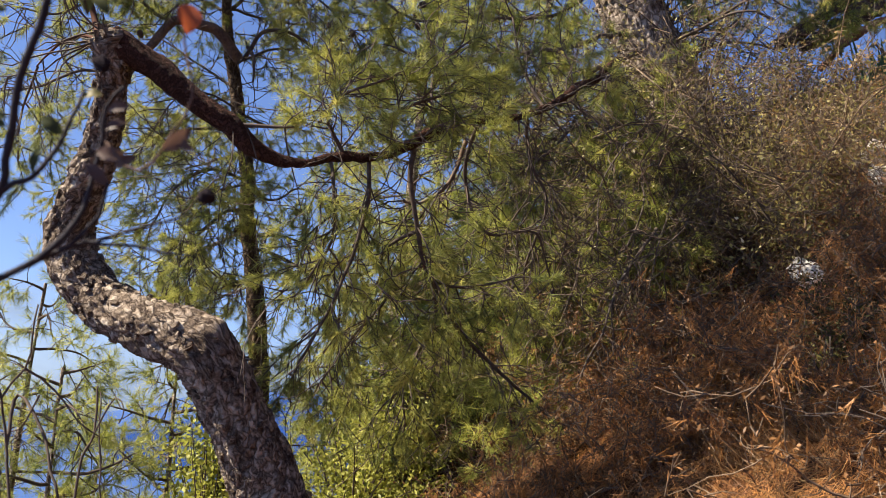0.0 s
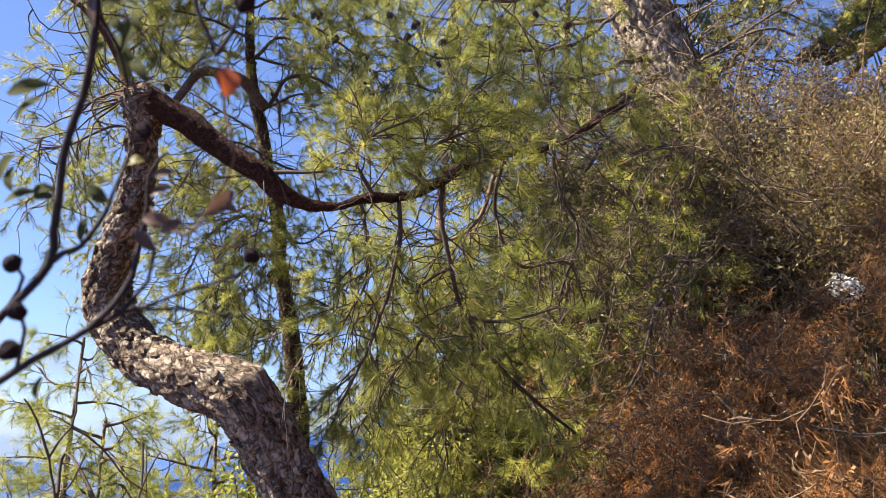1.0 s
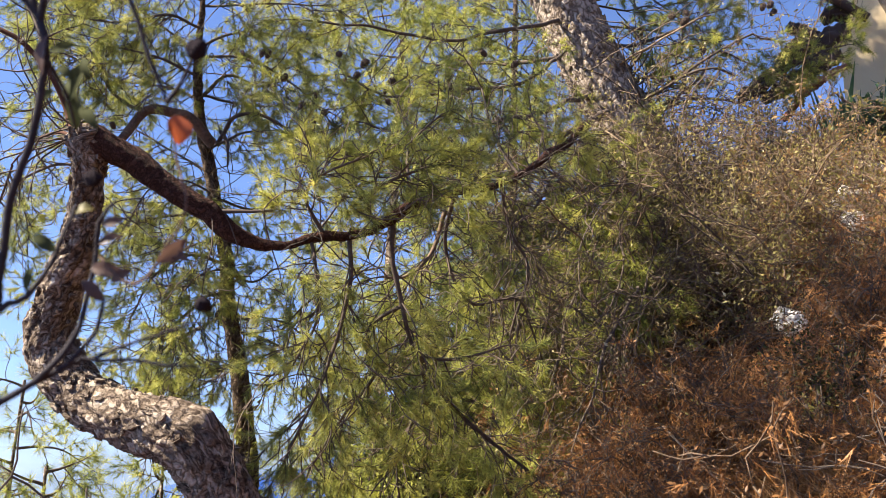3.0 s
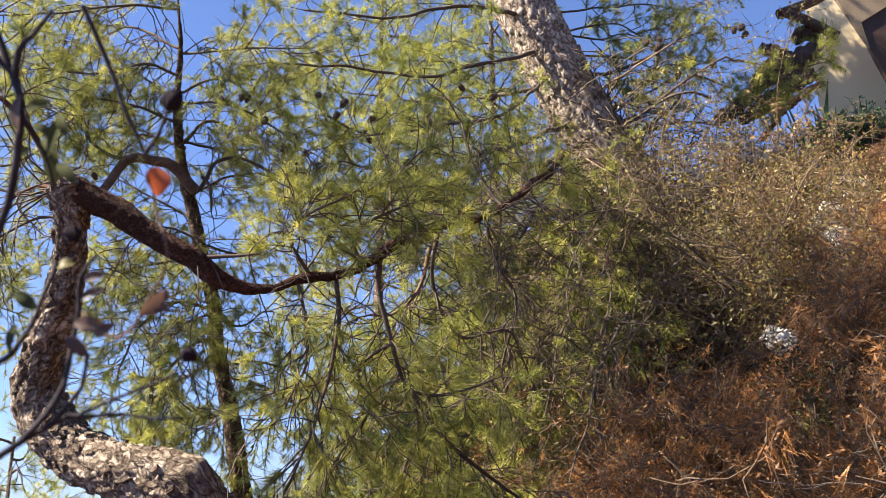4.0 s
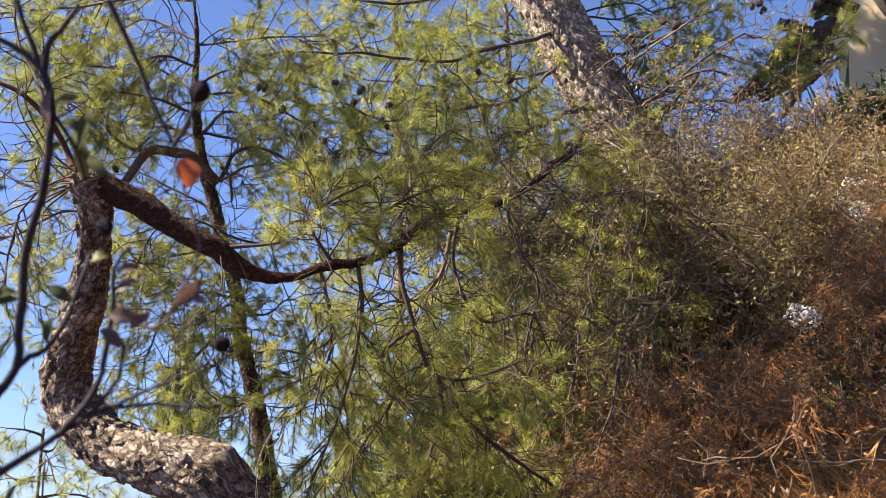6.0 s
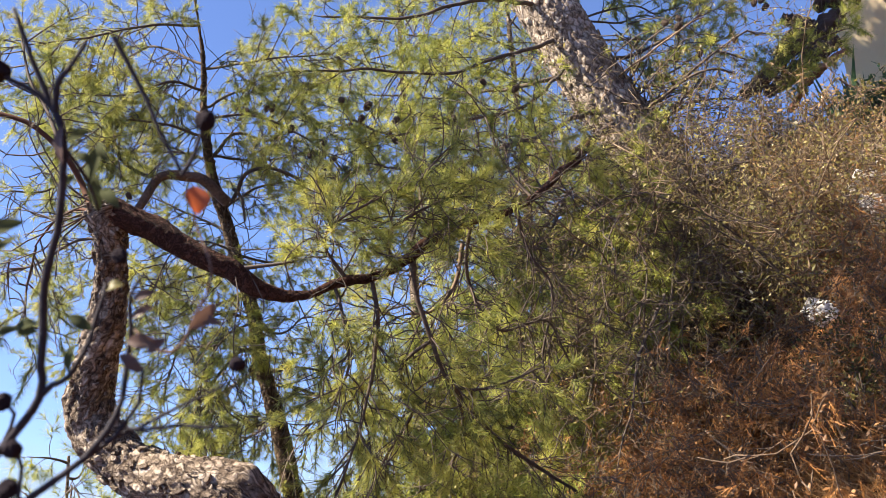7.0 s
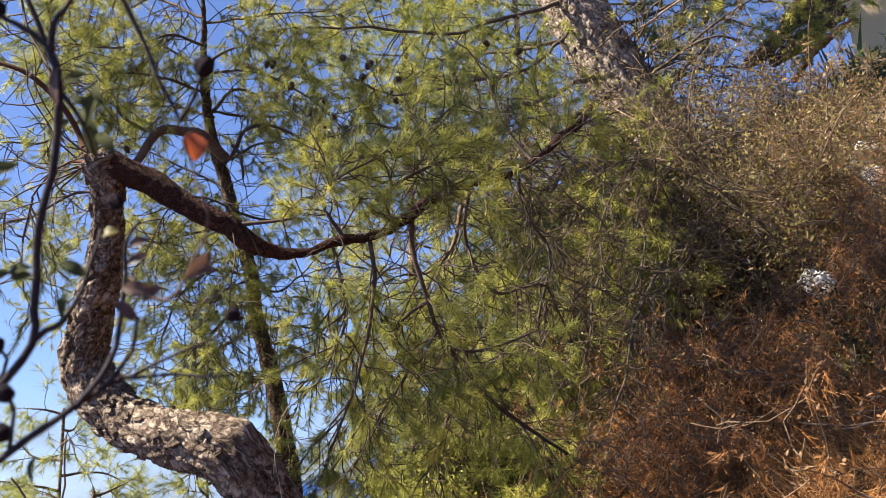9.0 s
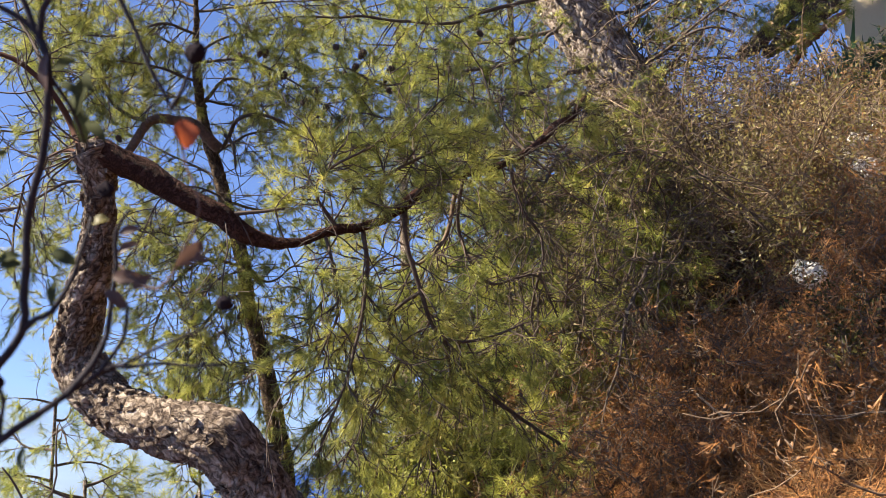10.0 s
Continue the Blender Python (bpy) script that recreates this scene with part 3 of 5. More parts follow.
BRANCH_A = [(-1.333, 2.968, 2.921), (-1.289, 2.987, 2.895), (-1.234, 2.997, 2.871), (-1.146, 3.016, 2.832), (-1.057, 3.035, 2.77), (-0.962, 3.054, 2.717), (-0.882, 3.074, 2.681), (-0.83, 3.093, 2.635), (-0.777, 3.112, 2.61), (-0.702, 3.141, 2.596), (-0.615, 3.171, 2.606), (-0.55, 3.2, 2.645), (-0.485, 3.22, 2.665), (-0.406, 3.25, 2.682), (-0.315, 3.29, 2.732), (-0.244, 3.34, 2.806), (-0.17, 3.41, 2.892), (-0.083, 3.5, 2.964), (0.033, 3.64, 3.037), (0.173, 3.82, 3.154), (0.301, 3.98, 3.293), (0.419, 4.2, 3.484), (0.519, 4.4, 3.622), (0.649, 4.75, 3.897)]
child("main_branch", trunk_mesh("main_branch", BRANCH_A, [0.0456, 0.0559, 0.0516, 0.0463, 0.043, 0.0408, 0.0387, 0.0386, 0.0304, 0.0234, 0.0174, 0.0185, 0.0218, 0.0167, 0.0191, 0.0249, 0.0222, 0.0182, 0.0154, 0.0162, 0.0183, 0.0208, 0.0203, 0.0221], BARK_RED, 40, 0.012, 0.07, 2), A.ob, "long ruddy branch in the shade")
A.limb(BRANCH_A[15:], 0.012, 0.01, 0.05, 0.02, (0.12, 0.34), 0.3, 4)
A.limb([(-0.26, 3.34, 2.78), (-0.25, 3.33, 2.64), (-0.21, 3.39, 2.46), (-0.14, 3.48, 2.32), (-0.01, 3.55, 2.30), (0.19, 3.63, 2.38)], 0.011, 0.004, 0.05, 0.25, (0.12, 0.3), 0.7)
A.limb([(-0.07, 3.57, 2.91), (-0.13, 3.57, 2.71), (-0.22, 3.50, 2.61), (-0.30, 3.45, 2.59)], 0.010, 0.005, 0.06, 0.3, (0.12, 0.3), 0.9, mat=TWIG_PALE)
A.limb([(-0.41, 3.27, 2.68), (-0.39, 3.26, 2.51), (-0.42, 3.31, 2.34), (-0.45, 3.30, 2.19), (-0.49, 3.29, 2.07), (-0.55, 3.33, 1.94)], 0.009, 0.004, 0.04, 0.1, (0.12, 0.3), 0.9, 4)
A.limb([(-0.54, 3.21, 2.64), (-0.50, 3.16, 2.49), (-0.49, 3.20, 2.34), (-0.58, 3.30, 2.19)], 0.007, 0.004, 0.045, 0.1, (0.12, 0.28), 0.8)
A.limb([(-0.21, 3.39, 2.46), (-0.33, 3.46, 2.37), (-0.29, 3.55, 2.25), (-0.42, 3.65, 2.07), (-0.54, 3.76, 1.89)], 0.008, 0.004, 0.045, 0.1, (0.12, 0.3), 0.9, 4)
A.limb([(-0.14, 3.53, 2.33), (0.01, 3.80, 2.15), (0.24, 4.06, 2.02), (0.49, 4.23, 1.85)], 0.012, 0.005, 0.06, 0.1, (0.12, 0.3), 0.6)
A.limb([(-0.49, 3.23, 2.66), (-0.56, 3.12, 2.77), (-0.50, 3.05, 2.83), (-0.36, 3.04, 2.90)], 0.008, 0.004, 0.035, 0.15, (0.1, 0.26), 0.1, 5)
A.limb([(-0.31, 3.30, 2.73), (-0.34, 3.17, 2.81), (-0.21, 3.15, 2.90), (-0.09, 3.23, 2.98)], 0.008, 0.004, 0.035, 0.2, (0.1, 0.26), 0.1, 5)
A.limb([(-0.16, 3.41, 2.90), (-0.22, 3.43, 3.00), (-0.22, 3.48, 3.17), (-0.12, 3.54, 3.32)], 0.008, 0.004, 0.05, 0.2, (0.12, 0.3), 0.3)
A.limb([(0.04, 3.64, 3.03), (0.07, 3.69, 3.22), (0.01, 3.72, 3.43)], 0.008, 0.004, 0.05, 0.2, (0.12, 0.3), 0.3)
A.limb([(0.25, 3.90, 3.23), (0.15, 3.95, 3.40), (0.06, 3.96, 3.69)], 0.009, 0.004, 0.05, 0.2, (0.14, 0.34), 0.4)
A.limb([(-0.03, 3.55, 2.97), (-0.06, 3.70, 2.82), (0.05, 3.87, 2.62), (0.28, 4.07, 2.69), (0.42, 4.34, 2.48)], 0.009, 0.004, 0.05, 0.1, (0.12, 0.34), 0.8)
A.limb([(0.17, 3.81, 3.16), (0.21, 3.97, 3.01), (0.32, 4.13, 2.84), (0.26, 4.31, 2.56), (0.36, 4.51, 2.27)], 0.009, 0.004, 0.05, 0.1, (0.12, 0.34), 0.8)
A.limb([(-0.14, 3.63, 2.35), (-0.11, 3.79, 2.17), (-0.21, 3.94, 2.01), (-0.20, 4.11, 1.81)], 0.008, 0.004, 0.045, 0.1, (0.12, 0.32), 0.9)
A.limb([(-0.88, 3.07, 2.68), (-0.79, 3.07, 2.69), (-0.72, 3.07, 2.69), (-0.66, 3.07, 2.70)], 0.009, 0.004, bare=True)
A.limb([(-1.35, 2.98, 2.90), (-1.49, 3.16, 3.06), (-1.56, 3.11, 3.20), (-1.66, 3.07, 3.31), (-1.84, 3.05, 3.38)], 0.014, 0.008, bare=True, mat=BARK_RED)
A.limb([(-1.35, 2.98, 2.90), (-1.49, 3.14, 2.99), (-1.59, 3.18, 2.97), (-1.73, 3.30, 2.91)], 0.009, 0.003, bare=True, mat=BARK_RED)
A.limb([(-1.56, 3.11, 3.20), (-1.65, 3.15, 3.39), (-1.76, 3.20, 3.57), (-1.85, 3.23, 3.80)], 0.01, 0.004, 0.06, 0.1, (0.12, 0.3), 0.3)
A.limb([(-1.73, 3.30, 2.91), (-1.83, 3.45, 2.76), (-1.87, 3.59, 2.61)], 0.005, 0.003, 0.07, 0.1, (0.12, 0.3), 0.6)
for k in range(9):
    A.bare_twig((-1.34, 2.98, 2.92), (-0.9, -0.1, 0.3 - 0.12 * k), 0.3 + 0.03 * k, 0.0045)
A.thin((-1.26, 3.32, 2.07), (-0.79, 3.20, 1.82), 0.17)
A.thin((0.70, 4.60, 3.03), (0.92, 4.30, 2.33), 0.25, 9.0)
A.thin((0.03, 4.11, 2.87), (0.58, 4.52, 2.60), 0.2, 9.0, 0.35)
A.thin((1.26, 4.28, 2.43), (0.97, 4.2, 2.15), 0.3, 9.0)
A.thin((0.97, 4.2, 2.15), (0.74, 4.18, 1.94), 0.3, 9.0)
A.thin((1.6, 4.35, 2.82), (1.75, 4.55, 2.9), 0.2, 9.0)
for line in list(A.branches):
    for k in range(5):
        A.bare_twig(A.r.choice(line[1]), (0, -0.3, -0.4), A.r.uniform(0.2, 0.45), 0.0034)
A.finish(64, 0.052, 0.0021)

# ---- the slim pine behind it ----
C = Pine("slim pine with tufted trunk behind the bent pine", (-0.95, 5.3, 0.3), 23, crooked=0.6)
TRUNK_C = [(-1.18, 6.11, 0.62), (-1.16, 5.86, 1.43), (-1.19, 5.7, 1.97), (-1.22, 5.62, 2.2), (-1.25, 5.57, 2.4), (-1.31, 5.48, 2.69), (-1.37, 5.39, 2.95), (-1.39, 5.32, 3.18), (-1.46, 5.23, 3.44), (-1.53, 5.13, 3.74), (-1.59, 5.08, 3.94), (-1.62, 5.0, 4.17), (-1.63, 4.93, 4.4), (-1.62, 4.85, 4.69), (-1.66, 4.72, 5.12)]
child("trunk", trunk_mesh("trunk", TRUNK_C, [0.09, 0.075, 0.064, 0.060, 0.057, 0.052, 0.047, 0.044, 0.041, 0.039, 0.036, 0.03, 0.022, 0.014, 0.008], BARK_DIM, 36, 0.02, 0.1, 4), C.ob, "slim dark trunk")
C.limb([(-1.49, 5.02, 3.80), (-1.62, 4.88, 3.90), (-1.80, 4.78, 3.87), (-1.92, 4.74, 3.66), (-2.03, 4.79, 3.49)], 0.034, 0.02, bare=True, mat=LIMB)
C.limb([(-1.80, 4.78, 3.87), (-1.93, 4.77, 3.91), (-2.05, 4.74, 3.99), (-2.06, 4.78, 4.19)], 0.012, 0.005, 0.08, 0.3, (0.15, 0.4), 0.4)
C.limb([(-1.49, 5.12, 3.84), (-1.37, 4.98, 3.96), (-1.17, 4.98, 3.97), (-0.91, 5.04, 3.81)], 0.014, 0.006, 0.14, 0.3, (0.1, 0.3), 0.6, 1)
C.limb([(-1.47, 5.09, 3.91), (-1.40, 5.03, 3.80), (-1.39, 5.06, 3.68)], 0.012, 0.006, bare=True)
C.limb([(-1.61, 4.91, 4.50), (-1.78, 4.71, 4.46), (-2.04, 4.63, 4.34), (-2.39, 4.60, 4.39)], 0.009, 0.004, 0.04, 0.05, (0.15, 0.4), 0.4, 5)
C.limb([(-1.60, 5.00, 4.21), (-1.79, 4.78, 4.21), (-2.05, 4.67, 4.20), (-2.26, 4.61, 4.04)], 0.009, 0.004, 0.04, 0.05, (0.15, 0.4), 0.5, 5)
C.limb([(-1.61, 4.96, 4.34), (-1.29, 4.88, 4.28), (-0.98, 4.84, 4.10), (-0.76, 4.92, 3.89)], 0.009, 0.004, 0.04, 0.05, (0.15, 0.4), 0.5, 5)
C.limb([(-1.62, 4.87, 4.63), (-1.31, 4.78, 4.60), (-0.86, 4.71, 4.57)], 0.009, 0.004, 0.04, 0.05, (0.15, 0.4), 0.5, 5)
C.limb([(-1.63, 4.79, 4.89), (-1.90, 4.60, 4.78), (-2.29, 4.52, 4.67), (-2.64, 4.51, 4.64)], 0.009, 0.004, 0.04, 0.05, (0.15, 0.4), 0.4, 5)
C.limb([(-1.59, 5.03, 4.11), (-1.48, 5.09, 4.28), (-1.26, 5.20, 4.29), (-1.10, 5.23, 4.54)], 0.012, 0.005, 0.06, 0.1, (0.2, 0.45), 0.4, 4)
C.limb([(-1.40, 5.38, 3.00), (-1.48, 5.20, 2.89), (-1.62, 5.15, 2.68), (-1.72, 5.22, 2.44)], 0.011, 0.005, 0.045, 0.1, (0.12, 0.36), 0.8, 4)
C.limb([(-1.41, 5.33, 3.16), (-1.54, 5.12, 3.14), (-1.70, 5.05, 2.99), (-1.84, 5.12, 2.75)], 0.011, 0.005, 0.045, 0.1, (0.12, 0.36), 0.8, 4)
C.limb([(-1.44, 5.24, 3.45), (-1.59, 5.14, 3.39), (-1.76, 5.05, 3.33), (-1.93, 5.08, 3.21)], 0.010, 0.005, 0.05, 0.1, (0.12, 0.36), 0.7, 3)
C.limb([(-1.34, 5.45, 2.77), (-1.10, 5.47, 2.73), (-0.87, 5.52, 2.60), (-0.71, 5.60, 2.33)], 0.011, 0.005, 0.06, 0.1, (0.15, 0.4), 0.8, 4)
C.limb([(-2.03, 4.79, 3.49), (-2.25, 4.77, 3.52), (-2.48, 4.79, 3.41), (-2.70, 4.80, 3.35)], 0.010, 0.005, 0.05, 0.1, (0.12, 0.36), 0.6, 3)
C.limb([(-2.06, 4.78, 4.19), (-2.25, 4.74, 3.96), (-2.43, 4.68, 3.80), (-2.65, 4.67, 3.80)], 0.010, 0.005, 0.045, 0.1, (0.12, 0.36), 0.6, 3)
C.limb([(-1.45, 5.21, 3.52), (-1.56, 4.90, 3.51), (-1.69, 4.72, 3.39), (-1.81, 4.70, 3.12)], 0.007, 0.003, 0.05, 0.1, (0.12, 0.36), 0.7, 4)
C.limb([(-1.41, 5.34, 3.13), (-1.45, 4.97, 2.96), (-1.52, 4.82, 2.74), (-1.56, 4.90, 2.48)], 0.007, 0.003, 0.045, 0.1, (0.12, 0.36), 0.9, 4)
C.limb([(-1.30, 5.50, 2.61), (-1.34, 5.22, 2.49), (-1.41, 5.00, 2.52), (-1.50, 4.86, 2.62)], 0.007, 0.003, 0.05, 0.1, (0.12, 0.3), 0.7, 4)
C.limb([(-1.44, 5.21, 3.48), (-1.38, 5.21, 3.20), (-1.37, 5.29, 2.94)], 0.006, 0.004, 0.05, 0.0, (0.06, 0.16), 0.5, 4)
C.limb([(-1.22, 5.51, 2.40), (-1.17, 5.53, 2.17), (-1.18, 5.61, 1.92)], 0.006, 0.004, 0.05, 0.0, (0.08, 0.2), 0.5, 4)
for way in (
    [(-1.60, 4.96, 4.34), (-1.88, 5.09, 4.57), (-2.27, 5.19, 4.86), (-2.72, 5.33, 5.05)], [(-1.58, 5.04, 4.08), (-1.89, 5.28, 4.28), (-2.36, 5.52, 4.46), (-2.90, 5.62, 4.75)],
    [(-1.52, 5.12, 3.81), (-1.40, 5.37, 4.03), (-1.17, 5.65, 4.18), (-0.83, 5.92, 4.04)], [(-1.48, 5.17, 3.65), (-1.83, 5.50, 3.91), (-2.37, 5.79, 4.26), (-2.93, 5.94, 4.39)],
    [(-1.46, 5.20, 3.55), (-1.87, 5.69, 3.63), (-2.43, 6.04, 3.77), (-3.21, 6.36, 3.69)], [(-1.44, 5.28, 3.32), (-1.91, 5.87, 3.37), (-2.44, 6.28, 3.35), (-3.10, 6.49, 3.25)],
    [(-1.41, 5.34, 3.13), (-1.31, 5.75, 3.17), (-1.18, 6.01, 3.35), (-0.97, 6.37, 3.24)], [(-1.37, 5.42, 2.87), (-1.78, 6.03, 2.87), (-2.18, 6.45, 2.80), (-2.66, 6.58, 3.01)],
    [(-1.29, 5.51, 2.57), (-1.68, 6.13, 2.54), (-2.00, 6.46, 2.48), (-2.39, 6.62, 2.59)], [(-1.62, 4.94, 4.40), (-1.45, 5.18, 4.65), (-1.22, 5.46, 4.80), (-0.80, 5.62, 5.00)],
    [(-1.59, 5.03, 4.11), (-1.38, 5.41, 4.25), (-1.03, 5.69, 4.41), (-0.68, 5.95, 4.30)], [(-1.35, 5.43, 2.84), (-1.17, 5.82, 2.95), (-0.93, 6.17, 2.87), (-0.66, 6.44, 2.68)],
    [(-1.63, 4.86, 4.66), (-2.05, 5.07, 4.94), (-2.57, 5.38, 4.90), (-3.05, 5.56, 4.94)], [(-1.45, 5.21, 3.52), (-1.33, 5.61, 3.62), (-1.11, 5.76, 3.82), (-0.92, 5.98, 3.82)],
):
    C.limb(way, 0.009, 0.003, 0.05, 0.15, (0.15, 0.42), 0.5, 4)
for k in range(34):
    q = Vector((-1.63, 4.99, 3.21)).lerp(Vector((-1.39, 5.26, 2.70)), C.r.random()) + Vector((C.r.gauss(0, 0.12), C.r.gauss(0, 0.2), C.r.gauss(0, 0.1)))
    C.bare_twig(q, (-0.2, -0.1, -1.5), C.r.uniform(0.25, 0.6), 0.0035)
C.thin((1.06, 6.16, 4.82), (0.71, 6.28, 5.77), 0.28, 9.0)
C.thin((0.70, 4.60, 3.03), (0.92, 4.30, 2.33), 0.25, 9.0)
C.thin((1.26, 4.28, 2.43), (0.97, 4.2, 2.15), 0.3, 9.0)
C.thin((0.97, 4.2, 2.15), (0.74, 4.18, 1.94), 0.3, 9.0)
C.thin((1.6, 4.35, 2.82), (1.75, 4.55, 2.9), 0.2, 9.0)
for line in list(C.branches):
    for k in range(5):
        C.bare_twig(C.r.choice(line[1]), (-0.3, -0.3, -0.2), C.r.uniform(0.2, 0.6), 0.0042)
C.finish(54, 0.056, 0.0025)
for i, q in enumerate([(-0.85, 4.72, 3.84), (-0.80, 4.71, 3.88), (-1.11, 5.18, 2.66), (-1.05, 4.74, 4.10), (-0.45, 4.79, 4.01), (-1.15, 4.70, 4.23), (-0.70, 4.75, 4.11), (-1.32, 5.03, 2.78), (-0.73, 4.61, 4.20), (-1.29, 4.69, 4.22), (-1.16, 4.61, 4.18), (-1.03, 4.65, 4.06), (-0.86, 4.77, 4.02), (-0.47, 4.77, 4.07), (-0.64, 4.74, 4.14), (-0.93, 4.70, 3.91), (-1.96, 4.71, 3.74), (-2.33, 4.63, 4.30)]):
    cone_at(C, q, 0.02 + 0.004 * (i % 3), i)

# ---- the big leaning pine ----
B = Pine("large leaning pine with pale scaly bark, rooted high on the bank", (1.9, 6.2, 3.6), 37, crooked=0.35)
TRUNK_B = [(2.05, 6.3, 3.12), (1.94, 6.26, 3.29), (1.65, 6.18, 3.69), (1.4, 6.1, 4.12), (1.14, 6.03, 4.54), (0.9, 5.96, 4.93), (0.71, 5.9, 5.31), (0.49, 5.82, 5.79), (0.22, 5.8, 6.75), (-0.05, 5.85, 7.9), (-0.3, 6.0, 9.2)]
RADII_B = [0.25, 0.24, 0.23, 0.225, 0.225, 0.22, 0.22, 0.205, 0.17, 0.11, 0.04]
B.stem = spline(TRUNK_B, 0.05)
child("trunk", trunk_mesh("trunk", TRUNK_B, RADII_B, BARK_PALE, 110, 0.016, 0.2, 6), B.ob, "thick leaning trunk with pale plated bark")
child("loose_bark", flakes("loose_bark", TRUNK_B, RADII_B, BARK_PALE, 300, 5, (0.015, 0.045)), B.ob, "pale plates of bark", "stuff")
B.limb([(1.00, 6.02, 4.61), (0.78, 5.48, 4.28), (0.67, 5.03, 4.04), (0.54, 4.86, 3.90)], 0.026, 0.016, bare=True)
B.limb([(0.57, 5.71, 5.21), (0.27, 5.29, 4.83), (-0.16, 5.04, 4.58), (-0.58, 4.84, 4.52), (-1.00, 4.73, 4.48)], 0.017, 0.006, 0.05, 0.3, (0.2, 0.55), 0.5, 4)
B.limb([(0.63, 5.82, 5.05), (0.37, 5.39, 4.52), (-0.03, 5.13, 4.30), (-0.43, 4.96, 4.13), (-0.73, 4.92, 4.24)], 0.015, 0.006, 0.05, 0.3, (0.2, 0.5), 0.5, 4)
B.limb([(0.53, 5.42, 5.47), (0.11, 5.18, 5.19), (-0.43, 5.01, 4.98), (-0.92, 4.98, 5.02)], 0.018, 0.007, 0.055, 0.3, (0.2, 0.55), 0.5, 4)
B.limb([(0.85, 6.02, 4.75), (0.48, 5.45, 4.34), (0.07, 5.11, 4.04), (-0.27, 4.94, 3.88), (-0.59, 4.91, 3.93)], 0.022, 0.006, 0.05, 0.3, (0.2, 0.45), 0.6, 4)
B.limb([(0.83, 5.99, 5.01), (0.54, 5.89, 4.96), (0.14, 6.16, 5.05), (-0.37, 6.24, 5.07)], 0.022, 0.006, 0.05, 0.3, (0.2, 0.5), 0.5, 4)
B.limb([(1.04, 6.04, 4.53), (0.62, 5.38, 3.91), (0.42, 5.17, 3.54), (0.20, 5.04, 3.26), (0.03, 5.00, 3.02)], 0.016, 0.006, 0.05, 0.2, (0.2, 0.45), 0.8, 4)
B.limb([(1.00, 6.04, 4.87), (1.31, 6.21, 5.04), (1.59, 6.27, 5.22), (1.89, 6.23, 5.38)], 0.012, 0.005, 0.1, 0.4, (0.15, 0.4), 0.4, 3)
B.limb([(1.18, 5.96, 4.48), (1.53, 5.99, 4.74), (1.88, 6.09, 4.81), (2.11, 6.20, 4.82)], 0.012, 0.006, bare=True)
B.limb([(0.87, 5.95, 5.16), (1.17, 6.05, 5.21), (1.40, 5.76, 5.16), (1.75, 5.80, 5.39)], 0.018, 0.006, 0.06, 0.2, (0.15, 0.4), 0.4, 3)
B.limb([(1.80, 6.09, 4.81), (1.68, 6.03, 4.99), (1.77, 5.98, 5.14), (2.05, 6.01, 5.08)], 0.012, 0.006, 0.2, 0.3, (0.1, 0.25), 0.5, 1)
B.limb([(1.29, 6.02, 4.29), (1.36, 5.85, 4.51), (1.29, 5.79, 4.69)], 0.012, 0.005, 0.08, 0.3, (0.1, 0.3), 0.5, 2)
B.limb([(2.17, 6.41, 5.08), (2.35, 6.27, 5.17), (2.57, 6.13, 5.26), (2.78, 6.11, 5.34)], 0.012, 0.005, 0.05, 0.1, (0.12, 0.3), 0.2, 4)
B.limb([(2.17, 6.41, 5.08), (2.31, 6.32, 5.03), (2.44, 6.19, 5.10)], 0.012, 0.005, 0.05, 0.1, (0.12, 0.3), 0.2, 4)
for k in range(26):
    a, u = k * 2.4, 0.25 + 0.75 * k / 25
    q = Vector(TRUNK_B[8]).lerp(Vector(TRUNK_B[10]), u)
    out = Vector((math.cos(a), math.sin(a), 0)) * (1.7 - 0.9 * u)
    B.limb([q, q + out * 0.5 + Vector((0, 0, 0.1)), q + out + Vector((0, 0, 0.25))], 0.02, 0.006, 0.08, 0.25, (0.2, 0.5), 0.3, 4)
# Extra limbs above the view, added to throw dappled shade on the house wall.
for k in range(12):
    a = k * 2.1
    end = Vector((1.05 + 0.6 * math.cos(a), 7.0 + 0.5 * math.sin(a), 7.95 + 0.09 * k))
    q = Vector(TRUNK_B[8]).lerp(Vector(TRUNK_B[9]), 0.08 * k)
    B.limb([q, q.lerp(end, 0.5) + Vector((0, 0, 0.15)), end], 0.02, 0.006, 0.04, 0.35, (0.2, 0.5), 0.3, 5)
for q, w in (((2.72, 6.48, 5.47), (-0.4, -0.2, 0.5)), ((2.58, 6.51, 5.39), (-0.5, -0.2, 0.3)), ((2.81, 6.45, 5.56), (-0.1, -0.3, 0.6)), ((2.47, 6.54, 5.30), (-0.6, -0.2, 0.1)), ((2.85, 6.50, 5.43), (0.1, -0.3, 0.4)), ((2.67, 6.55, 5.28), (-0.3, -0.4, 0.1)), ((2.41, 6.58, 5.20), (-0.4, -0.3, 0.3))):
    B.spray(q, w, 0.3, 0.2, 2)
